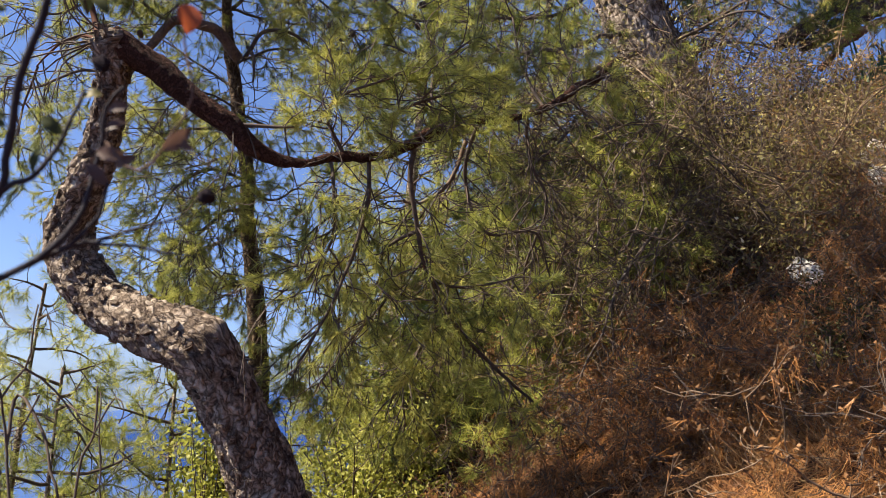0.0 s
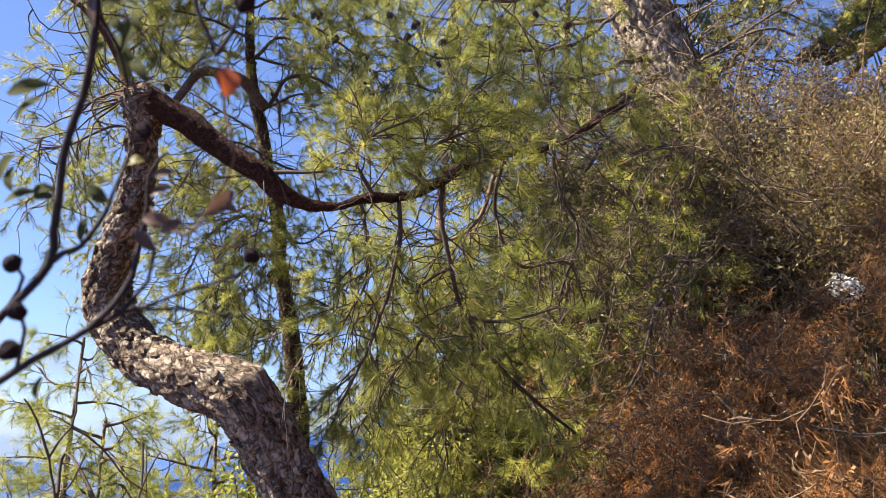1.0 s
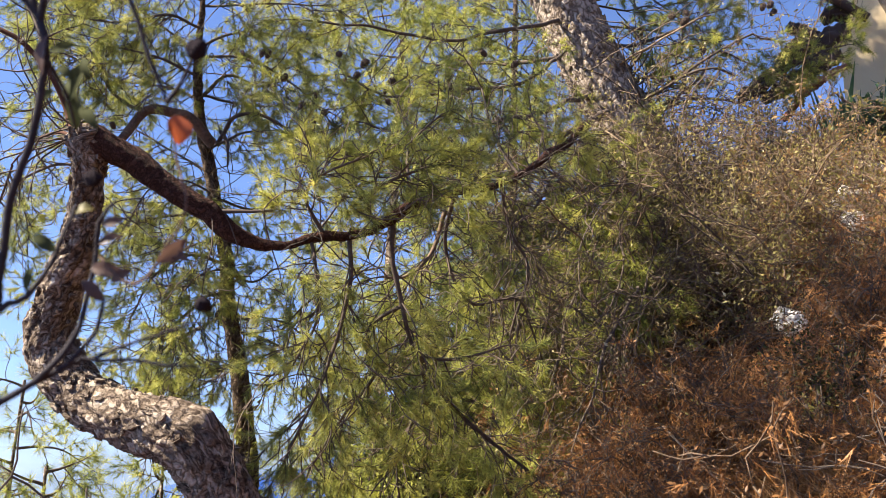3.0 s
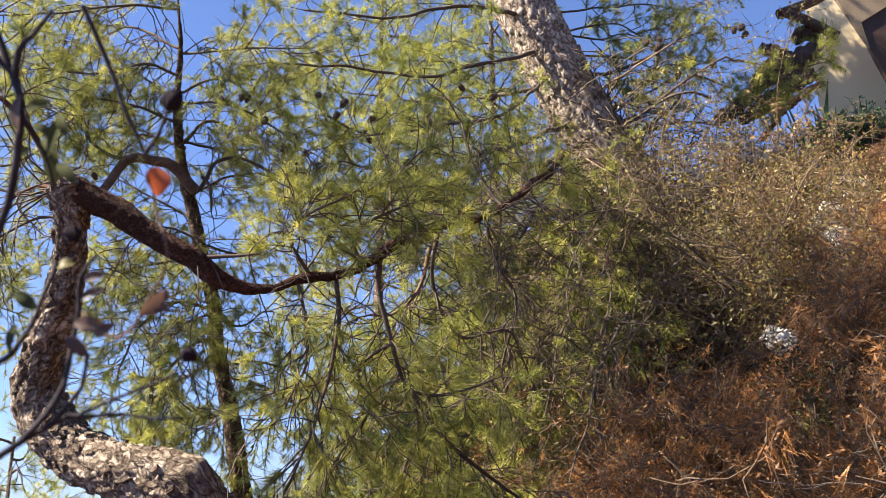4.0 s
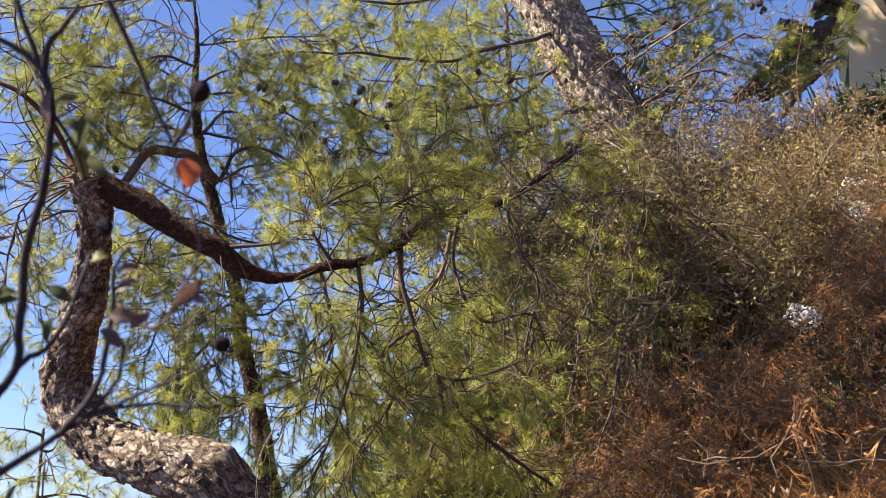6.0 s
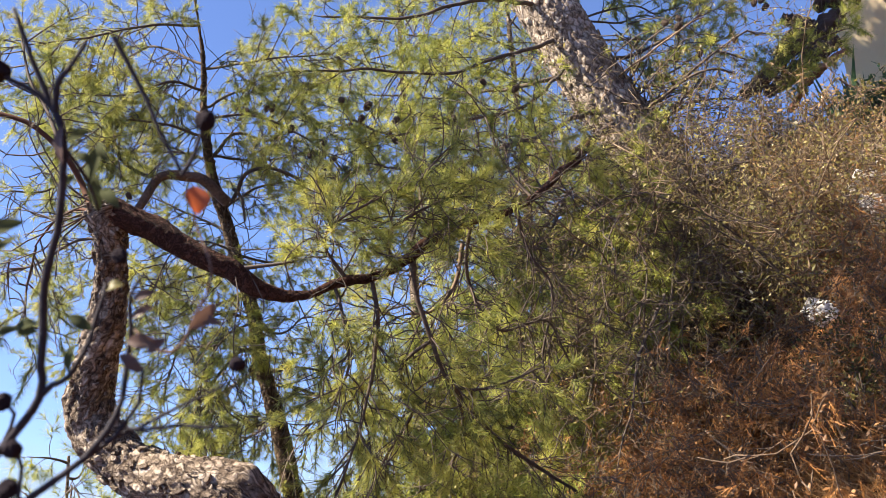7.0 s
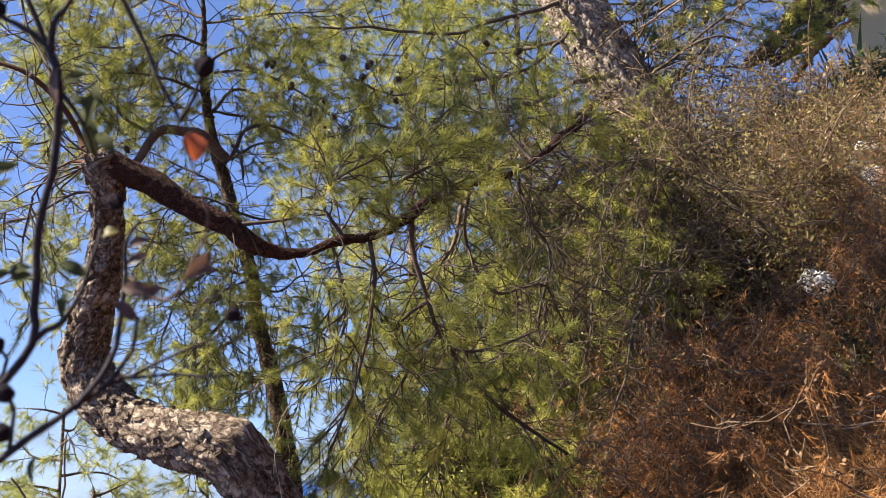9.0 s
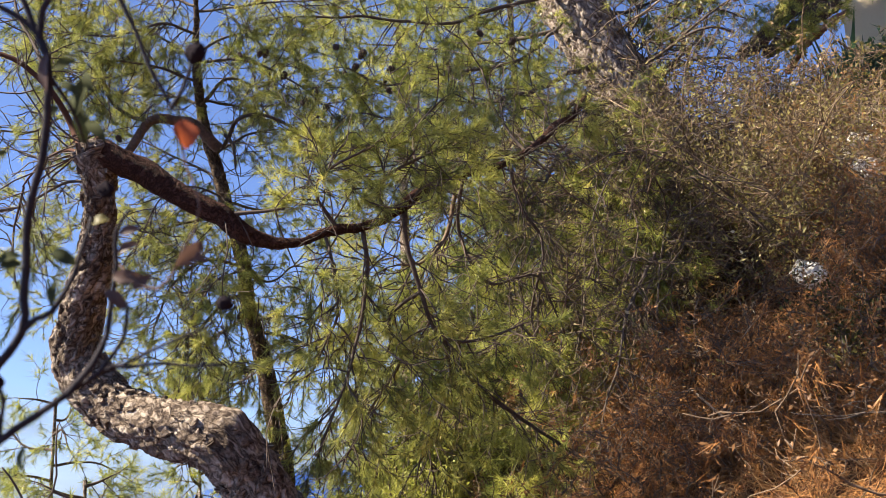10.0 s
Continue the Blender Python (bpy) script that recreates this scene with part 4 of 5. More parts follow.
for way in (
    [(0.96, 5.71, 5.51), (1.21, 6.00, 5.61), (1.53, 6.13, 5.55), (1.87, 6.11, 5.59)], [(0.87, 5.66, 5.67), (1.30, 5.95, 5.73), (1.62, 6.04, 5.79), (2.00, 6.07, 5.72)],
    [(0.74, 5.52, 5.76), (1.19, 5.80, 5.87), (1.63, 5.90, 5.89), (2.04, 6.00, 5.92)], [(0.62, 5.46, 5.91), (1.11, 5.72, 6.06), (1.55, 5.82, 6.09), (1.89, 5.85, 6.02)],
    [(1.05, 5.85, 5.42), (1.30, 6.09, 5.37), (1.53, 6.20, 5.35), (1.75, 6.22, 5.31)], [(0.91, 5.68, 5.59), (1.14, 6.13, 5.55), (1.40, 6.29, 5.70), (1.77, 6.43, 5.61)],
):
    B.limb(way, 0.010, 0.003, 0.07, 0.3, (0.15, 0.4), 0.4, 3)
B.limb([(1.63, 5.52, 4.89), (1.75, 5.41, 4.90), (1.90, 5.40, 4.92), (2.01, 5.41, 4.91)], 0.012, 0.006, 0.3, 0.3, (0.1, 0.2), 0.4, 1)
B.limb([(1.38, 5.48, 4.70), (1.50, 5.39, 4.66), (1.72, 5.40, 4.64)], 0.014, 0.007, bare=True)
B.limb([(1.22, 5.39, 4.94), (1.39, 5.29, 4.93), (1.54, 5.27, 4.99)], 0.010, 0.005, bare=True, mat=TWIG_PALE)
B.limb([(1.42, 6.01, 4.00), (1.07, 5.29, 3.56), (0.83, 4.97, 3.21), (0.72, 4.87, 2.86)], 0.014, 0.005, 0.07, 0.15, (0.15, 0.4), 0.7, 3)
B.limb([(1.27, 5.95, 4.17), (0.84, 5.20, 3.83), (0.66, 4.99, 3.46), (0.53, 4.89, 3.10)], 0.014, 0.005, 0.06, 0.15, (0.15, 0.4), 0.7, 3)
B.limb([(1.32, 5.93, 3.91), (0.86, 4.73, 2.97), (0.77, 4.53, 2.60), (0.64, 4.50, 2.34)], 0.012, 0.004, 0.06, 0.3, (0.15, 0.4), 0.7, 3)
B.limb([(0.83, 4.97, 3.21), (0.61, 4.64, 2.90), (0.52, 4.54, 2.55), (0.44, 4.52, 2.24)], 0.010, 0.004, 0.05, 0.1, (0.15, 0.4), 0.8, 4)
for way in (
    [(1.40, 5.91, 3.97), (1.11, 4.95, 3.33), (0.94, 4.54, 2.92), (0.85, 4.34, 2.55), (0.72, 4.23, 2.22)], [(1.31, 5.95, 4.17), (0.90, 4.91, 3.42), (0.81, 4.43, 2.94), (0.66, 4.31, 2.61)],
    [(1.23, 5.92, 4.25), (0.78, 4.69, 3.44), (0.59, 4.38, 3.05), (0.59, 4.26, 2.76)], [(0.91, 4.54, 2.92), (0.68, 4.13, 2.51), (0.59, 4.01, 2.24), (0.50, 3.97, 1.99)],
):
    B.limb(way, 0.010, 0.003, 0.13, 0.3, (0.12, 0.3), 0.7, 1)
    for k in range(12):
        B.bare_twig(B.r.choice(B.branches[-1][1][8:]), (0.2, -0.5, -0.3), B.r.uniform(0.25, 0.55), 0.0042)
low_stem = [q for q in B.stem if Vector((1.72, 6.08, 3.47)).z < q.z < Vector((0.96, 6.10, 4.95)).z]
for k in range(85):
    B.bare_twig(B.r.choice(low_stem) + Vector((0.12, -0.12, 0.05)), (0.8, -0.5, 0.8), B.r.uniform(0.35, 0.8), B.r.uniform(0.005, 0.009))
B.thin((1.06, 6.16, 4.82), (0.71, 6.28, 5.77), 0.28, 6.0)
B.thin((0.70, 4.60, 3.03), (0.92, 4.30, 2.33), 0.25, 9.0, 0.5)
B.thin((1.26, 4.28, 2.43), (0.97, 4.2, 2.15), 0.3, 9.0)
B.thin((0.97, 4.2, 2.15), (0.74, 4.18, 1.94), 0.3, 9.0)
B.thin((1.6, 4.35, 2.82), (1.75, 4.55, 2.9), 0.2, 9.0)
B.finish(48, 0.064, 0.0031, NEEDLE_FAR)
for i, q in enumerate([(-0.11, 4.95, 4.21), (-0.45, 4.84, 4.17), (-0.61, 4.81, 4.26), (0.08, 4.89, 4.41), (1.41, 5.76, 4.80), (1.63, 5.80, 5.04), (1.74, 5.78, 5.13), (0.27, 5.00, 4.41), (1.36, 5.55, 5.15), (1.36, 5.18, 4.94), (1.90, 5.33, 5.11), (1.95, 5.33, 5.13), (1.76, 5.41, 4.89), (1.97, 5.34, 5.08), (1.35, 5.20, 4.89)]):
    cone_at(B, q, 0.025 + 0.004 * (i % 3), i)

# ---- other pines on the slope ----
def full_pine(foot, tall, clear, wide, seed, label, count=36, length=0.10, width=0.0032, per=9, mat=NEEDLE_FAR, lean=0.0, girth=0.05, gap=0.065, lanes=()):
    """A whole pine: stem, whorls of limbs from the clear height up, needles."""
    foot = Vector((foot[0], foot[1], on_land(*foot) - 0.05))
    Y = Pine(label, foot, seed)
    stem = [foot + Vector((lean * s ** 3 + 0.05 * math.sin(4 * s), 0.03 * math.sin(5 * s), tall * s)) for s in (0, 0.25, 0.5, 0.7, 0.85, 1)]
    child("trunk", trunk_mesh("trunk", stem, [girth, girth * 0.85, girth * 0.7, girth * 0.5, girth * 0.3, 0.012], BARK, 18, 0.05, 0.06, seed), Y.ob)
    n = int((tall - clear) * per)
    for k in range(n):
        s = clear / tall + (1 - clear / tall) * (k + 0.5) / n
        u = (k + 0.5) / n
        a = k * 2.4 + Y.r.uniform(-0.4, 0.4)
        reach = wide * (1.05 - 0.75 * u) * Y.r.uniform(0.6, 1.2)
        q = foot + Vector((lean * s ** 3 + 0.05 * math.sin(4 * s), 0.03 * math.sin(5 * s), tall * s))
        out = Vector((math.cos(a), math.sin(a), 0))
        Y.limb([q, q + out * reach * 0.5 + Vector((0, 0, 0.03)), q + out * reach + Vector((0, 0, Y.r.uniform(-0.1, 0.2)))], 0.012, 0.004, gap, 0.2, (0.14, 0.34), 0.25, 4)
    for lane in lanes:
        Y.thin(*lane)
    Y.finish(count, length, width, mat, "sunlit tufts of needles")


full_pine((-3.24, 7.13), 4.0, 1.6, 1.1, 50, "young bright pine lower on the slope", 34, per=9)
full_pine((-5.12, 8.61), 4.6, 1.4, 1.3, 51, "young bright pine lower on the slope", 34, per=9)
full_pine((-3.12, 8.69), 3.2, 0.8, 1.0, 52, "small sunlit pine below the bent trunk", 30)
full_pine((-0.43, 7.66), 2.9, 0.3, 1.0, 53, "bushy sunlit pine beside the dry thicket", 40, width=0.0036)
full_pine((0.22, 8.52), 3.6, 0.3, 1.2, 54, "bushy sunlit pine beside the dry thicket", 40, width=0.0036)
full_pine((0.22, 5.10), 1.35, 0.1, 0.55, 61, "small sunlit pine at the edge of the dry thicket", 36, width=0.0026, per=16, girth=0.025)
full_pine((-0.08, 5.60), 1.3, 0.1, 0.6, 62, "small sunlit pine at the edge of the dry thicket", 36, width=0.0026, per=16, girth=0.025)
full_pine((0.89, 9.90), 4.6, 0.4, 1.3, 55, "bushy pine behind the dry thicket", 40, width=0.004)
full_pine((-1.01, 9.82), 3.6, 0.4, 1.2, 56, "bushy pine behind the dry thicket", 40, width=0.004)
full_pine((-0.75, 9.0), 8.6, 3.0, 1.5, 63, "tall pine behind the bent pine", 26, width=0.0040, girth=0.07)
full_pine((0.5, 9.7), 9.0, 3.4, 1.4, 64, "tall pine behind the leaning pine", 26, width=0.0042, girth=0.07)
# Two pines added out of view to shade the bank; LANES keep sunlit gaps.
LANES = [((1.26, 4.28, 2.43), (0.97, 4.2, 2.15), 0.3, 9.0), ((0.97, 4.2, 2.15), (0.74, 4.18, 1.94), 0.3, 9.0), ((1.6, 4.35, 2.82), (1.75, 4.55, 2.9), 0.2, 9.0), ((-1.26, 3.32, 2.07), (-0.79, 3.20, 1.82), 0.2, 9.0), ((-0.61, 3.16, 2.80), (-0.12, 3.36, 2.90), 0.3, 9.0), ((-0.66, 3.25, 2.52), (-0.18, 3.51, 2.40), 0.25, 9.0), ((1.06, 6.16, 4.82), (0.71, 6.28, 5.77), 0.3, 9.0), ((0.70, 4.60, 3.03), (0.92, 4.30, 2.33), 0.3, 9.0), ((1.19, 4.75, 3.29), (1.56, 4.91, 3.50), 0.2, 9.0), ((0.03, 4.11, 2.87), (0.58, 4.52, 2.60), 0.25, 9.0)]
full_pine((-3.0, 2.3), 9.9, 7.8, 1.15, 58, "tall unseen pine added to shade the bank", 40, width=0.005, girth=0.1, per=13, lanes=LANES)
full_pine((-3.2, 3.3), 9.6, 8.1, 0.9, 59, "tall unseen pine added to shade the bank", 46, width=0.005, girth=0.1, per=12, lanes=LANES)

# ---- thickets on the bank ----
def dry_shrub(foot, tall, wide, seed, dense=1.0, leaf=LEAF_DRY, wood=TWIG_PALE, caught=1, label="tangled dry shrub with withered leaves on the bank"):
    r, rng = random.Random(seed), np.random.default_rng(seed)
    base = Vector((foot[0], foot[1], on_land(*foot) - 0.03))
    ob = thing("dry_shrub", label, "shrub", "dry shrubs on the bank", at=base)
    lp, lw = [], []

    def grow(t, p, d, ln, thick, depth):
        pts = [p.copy()]
        n = (8, 5, 3, 2)[depth]
        curl = Vector((r.gauss(0, 0.17), r.gauss(0, 0.17), r.gauss(0.0, 0.12)))
        for i in range(n):
            d = (d + curl + Vector((r.gauss(0, 0.42), r.gauss(0, 0.42), r.gauss(0, 0.36)))).normalized()
            p = p + d * ln / n
            pts.append(p.copy())
        t.add(pts, thick, thick * 0.5, 3 if depth else 5)
        if depth == 3 and r.random() < 0.8:
            for z in range(r.randint(2, 5) if tall > 1.2 else r.randint(3, 8)):
                q = pts[r.randint(1, n)] + Vector((r.gauss(0, 0.018), r.gauss(0, 0.018), r.gauss(0, 0.018)))
                lp.append(tuple(q))
                lw.append((r.gauss(0, 1), r.gauss(0, 1), r.gauss(0, 1)))
        if depth < 3:
            for k in range(int((5, 4, 3)[depth] * dense + 0.5)):
                q = pts[r.randint(1, n)]
                e = Vector((r.gauss(0, 1), r.gauss(0, 1), r.gauss(0.2, 0.8))).normalized()
                grow(t, q, (d * 0.6 + e).normalized(), min(0.5, ln * r.uniform(0.3, 0.7)), max(0.0022, thick * 0.5), depth + 1)

    for k in range(6 if tall > 1.0 else 5):
        t = Tubes()
        a = r.uniform(0, 6.283)
        grow(t, base + Vector((r.gauss(0, 0.06), r.gauss(0, 0.06), 0)), Vector((math.cos(a) * wide, math.sin(a) * wide, 1)).normalized(), tall * r.uniform(0.6, 1.0), 0.0065 if tall > 0.6 else 0.004, 0)
        child("stem", t.mesh("stem", wood if k % 3 == 0 else TWIG_BROWN if k % 2 else TWIG), ob)
    child("foliage", leaves("foliage", lp, lw, rng, 0.027 if tall > 0.6 else 0.018, 0.013 if tall > 0.6 else 0.008, leaf), ob, "sparse withered leaves", "stuff")
    hang = np.concatenate([np.array(lp[1::5]), np.array(lw[1::5]) - np.array([0, 0, 0.8])], 1)
    child("caught_needles", triangles("caught_needles", needle_triangles(hang, rng, caught, 0.062, 0.0018, (0.1, 0.8), 0.2, 0.05), NEEDLE_TAN if tall > 0.8 else NEEDLE_DRY), ob, "brown needles caught in the twigs", "stuff")
    return ob


SHRUBS = [
    ((0.86, 5.99), 1.9, 0.6), ((1.10, 6.00), 1.8, 0.6), ((2.79, 11.27), 1.6, 0.6), ((2.76, 8.59), 1.1, 0.7), ((2.15, 5.68), 0.6, 0.8),
    ((0.78, 6.00), 1.3, 0.8), ((2.47, 12.57), 1.3, 0.8), ((1.53, 5.62), 1.1, 0.8), ((1.89, 5.84), 0.9, 0.7), ((1.98, 4.74), 0.5, 0.8),
    ((0.80, 5.00), 2.1, 0.35), ((1.08, 5.20), 1.7, 0.4), ((1.34, 5.30), 1.3, 0.45), ((0.59, 5.06), 1.6, 0.4),
    ((1.57, 5.17), 1.5, 0.5), ((1.90, 5.52), 1.25, 0.6), ((2.10, 5.35), 1.05, 0.6), ((2.47, 5.79), 0.75, 0.7), ((2.50, 5.35), 0.55, 0.8),
    ((2.81, 5.53), 0.3, 0.9), ((2.04, 4.63), 0.8, 0.8), ((1.72, 4.63), 1.1, 0.7), ((1.30, 5.52), 1.2, 0.5), ((1.24, 4.99), 1.6, 0.4), ((1.60, 5.52), 1.5, 0.45), ((1.69, 4.99), 1.25, 0.5), ((1.08, 5.16), 1.45, 0.45), ((2.21, 6.06), 1.1, 0.5), ((1.92, 6.06), 1.4, 0.4),
    ((0.49, 5.97), 1.1, 0.8), ((0.88, 5.73), 0.9, 0.8), ((1.17, 5.11), 0.8, 0.8), ((1.26, 4.64), 0.5, 0.9), ((1.66, 3.67), 0.3, 0.6),
]
SHRUBS_LOW = [
    ((0.47, 5.35), 0.6, 0.8), ((0.77, 4.63), 0.5, 0.9), ((1.33, 5.97), 1.7, 0.5), ((1.75, 5.98), 1.2, 0.6), ((2.35, 5.26), 0.4, 0.8),
    ((1.48, 4.92), 0.7, 0.9), ((0.88, 3.93), 0.4, 0.9), ((1.21, 3.66), 0.35, 0.9), ((1.35, 3.31), 0.4, 0.9),
    ((0.10, 5.97), 0.8, 0.8), ((1.10, 4.08), 0.4, 0.9), ((2.02, 4.1), 0.5, 0.6), ((2.15, 4.94), 0.5, 0.8), ((0.60, 4.16), 0.35, 0.9), ((0.23, 5.10), 0.5, 0.9),
]
for i, (foot, tall, wide) in enumerate(SHRUBS + SHRUBS_LOW):
    tall *= 1.45 if tall > 1.0 else 1.1
    dry_shrub(foot, tall, wide, 100 + i, 1.2 if tall > 1.4 else 1.0 if tall > 0.6 else 0.8, LEAF_OLIVE if tall > 1.0 or i % 3 == 0 else LEAF_DRY, wood=TWIG_PALE if i % 3 == 0 else TWIG_BROWN, caught=1 if tall > 0.8 else 4)
low_kinds = [dry_shrub((1.0 + 0.2 * k, 3.4), 0.36 + 0.05 * k, 1.0, 180 + k, 0.9, LEAF_RUST, TWIG_BROWN, caught=8, label="low rust-brown dry shrub on the needle litter") for k in range(4)]
pick = random.Random(77)
placed = 0
while placed < 48:
    x, y = pick.uniform(-0.3, 2.1), pick.uniform(2.3, 5.4)
    if x < 0.3 * y - 0.9 or x > 0.5 * y + 0.35 or (x < 0.8 and y < 3.0) or (abs(x / y - 0.37) < 0.11 and y < 4.9 and pick.random() < 0.6) or (x - 1.65) ** 2 + (y - 4.4) ** 2 < 0.09 or (0.32 < x / y < 0.42 and 3.5 < y < 4.7):
        continue
    k = pick.randrange(4)
    copy_thing(low_kinds[k], Matrix.Translation((x, y, on_land(x, y) - 0.03)) @ Matrix.Rotation(pick.uniform(0, 6.28), 4, "Z") @ Matrix.Scale(pick.uniform(0.7, 1.15), 4))
    placed += 1


def green_bush(foot, tall, wide, seed, label, lo=0.045, lw_=0.024, count=6000, mat=LEAF_GREEN):
    r, rng = random.Random(seed), np.random.default_rng(seed)
    base = Vector((foot[0], foot[1], on_land(*foot) - 0.03))
    ob = thing("bush", label, "bush", "green bushes on the slope", at=base)
    t = Tubes()
    lp, lw = [], []
    for k in range(60):
        a, b = r.uniform(0, 6.283), r.uniform(0.1, 1.0)
        end = base + Vector((math.cos(a) * wide * b, math.sin(a) * wide * b, tall * r.uniform(0.45, 1.0) * (1.15 - 0.5 * b)))
        mid = base.lerp(end, 0.5) + Vector((0, 0, 0.12 * tall))
        w = spline([base, mid, end], 0.08)
        t.add(w, 0.008, 0.002, 4)
        for z in range(count // 60):
            s = w[r.randint(len(w) // 3, len(w) - 1)]
            lp.append(tuple(s + Vector((r.gauss(0, 0.05), r.gauss(0, 0.05), r.gauss(0, 0.05)))))
            lw.append((r.gauss(0, 1), r.gauss(0, 1), r.gauss(0.3, 1)))
    child("branchwork", t.mesh("branchwork", TWIG), ob, "", "stuff")
    child("foliage", leaves("foliage", lp, lw, rng, lo, lw_, mat), ob, "", "stuff")


green_bush((-1.28, 5.44), 1.45, 0.5, 300, "sunlit leafy bush below the bent trunk", 0.042, 0.026, 5400)
full_pine((-2.35, 5.7), 2.3, 0.7, 0.75, 65, "young bright pine below the bent trunk", 40, length=0.07, width=0.003, per=14, girth=0.03)
full_pine((-1.85, 6.3), 2.0, 0.6, 0.7, 66, "young bright pine below the bent trunk", 40, length=0.07, width=0.003, per=14, girth=0.03)
green_bush((-0.42, 4.80), 1.1, 0.5, 302, "yellow-green leafy bush at the foot of the bank", 0.03, 0.016, 9000)
green_bush((-0.22, 5.43), 1.3, 0.6, 303, "sunlit leafy bush at the foot of the bank", 0.03, 0.016, 9000)
green_bush((2.47, 6.51), 0.55, 0.6, 304, "olive bush below the house wall", 0.035, 0.015, 5000, LEAF_OLIVE)
green_bush((2.20, 6.31), 1.3, 0.45, 310, "olive bush at the top of the bank", 0.028, 0.012, 6000, LEAF_OLIVE)
green_bush((2.66, 6.67), 0.6, 0.5, 311, "brown-leaved bush at the top of the bank", 0.028, 0.012, 6000, LEAF_DRY)
green_bush((3.10, 6.22), 0.25, 0.3, 312, "dark green plant under the house wall", 0.06, 0.02, 900, LEAF_DEEP)
green_bush((1.32, 3.32), 0.26, 0.22, 313, "low green sprouts among the dry grass", 0.03, 0.012, 600, LEAF_OLIVE)
green_bush((1.39, 3.73), 0.22, 0.2, 314, "low green sprouts among the dry grass", 0.03, 0.012, 500, LEAF_OLIVE)
green_bush((1.79, 5.99), 1.15, 0.55, 306, "olive bush in the thicket", 0.028, 0.012, 3000, LEAF_DRY)
green_bush((1.36, 6.01), 1.45, 0.5, 307, "olive bush in the thicket", 0.028, 0.012, 3000, LEAF_DRY)
green_bush((0.91, 6.01), 1.3, 0.55, 308, "olive bush in the thicket", 0.028, 0.012, 5200, LEAF_GREEN)
green_bush((0.64, 5.99), 1.1, 0.5, 309, "olive bush in the thicket", 0.028, 0.012, 5200, LEAF_GREEN)
for i, foot in enumerate([(1.60, 3.62), (1.92, 3.95), (1.43, 3.33), (1.47, 3.70)]):
    green_bush(foot, 0.32, 0.26, 320 + i, "dark brown-green low bush on the bank", 0.02, 0.010, 2200, LEAF_DULL)
green_bush((1.59, 6.02), 0.9, 0.6, 305, "yellowing bush in the thicket", 0.035, 0.014, 1600, LEAF_GREEN)
green_bush((0.40, 5.98), 1.0, 0.5, 315, "yellow-green bush at the edge of the thicket", 0.028, 0.012, 5000, LEAF_GREEN)
green_bush((2.37, 13.01), 1.0, 0.5, 316, "yellow-green bush in the thicket", 0.028, 0.012, 3000, LEAF_DRY)

# ---- needle litter, straw and small growth on the bank ----
lr = np.random.default_rng(5)
n = 150000
m = 110000
lx = np.concatenate([lr.normal(1.2, 0.95, m), lr.normal(0.3, 3.0, n - m)])
ly = np.concatenate([lr.normal(3.7, 1.15, m), lr.normal(2.0, 3.0, n - m)])
lz = np.array([on_land(x, y) for x, y in zip(lx, ly)])
a = lr.uniform(0, 2 * math.pi, n)
tilt = lr.normal(0.05, 0.35, n)
ww = np.stack([np.cos(a), np.sin(a), 0.874 * np.cos(a) + 0.382 * np.sin(a) + tilt], 1)
ww = unit(ww)
root = np.stack([lx, ly, lz + lr.uniform(0.0, 0.03, n)], 1)
ss = unit(np.cross(ww, lr.normal(size=(n, 3)) * 0.4 + np.array([-0.87, -0.38, 1.0]))) * 0.0011
tagged(new("needle_litter", triangles("needle_litter", np.stack([root - ss, root + ss, root + ww * lr.uniform(0.03, 0.075, n)[:, None]], 1), NEEDLE_DRY)), "rust-brown fallen pine needles covering the bank", "needle litter", kind="stuff")


def straw_clump(foot, seed, count=140, tall=0.3):
    rng = np.random.default_rng(seed)
    base = np.array([foot[0], foot[1], on_land(*foot)])
    p = base + rng.normal(size=(count, 3)) * np.array([0.09, 0.09, 0.0])
    p[:, 2] = [on_land(q[0], q[1]) for q in p]
    d = unit(rng.normal(size=(count, 3)) * np.array([0.9, 0.9, 0.5]) + np.array([-0.35, -0.15, 0.55]))
    s = unit(np.cross(d, rng.normal(size=(count, 3)))) * 0.0016
    tri = np.stack([p - s, p + s, p + d * tall * rng.uniform(0.4, 1.1, count)[:, None]], 1)
    tagged(new("dry_grass", triangles("dry_grass", tri, STRAW)), "clump of straw-coloured dry grass on the bank", "grass", "dry grass clumps")


for i, foot in enumerate([(1.16, 3.07), (1.17, 2.90), (1.07, 3.09), (1.24, 3.13), (0.99, 3.24), (0.67, 4.56), (0.76, 3.98), (1.22, 4.52), (0.47, 5.00), (0.26, 5.19), (1.01, 4.41), (1.24, 4.16)]):
    straw_clump(foot, 400 + i, 170 if i < 5 else 80, 0.22 if i < 5 else 0.16)


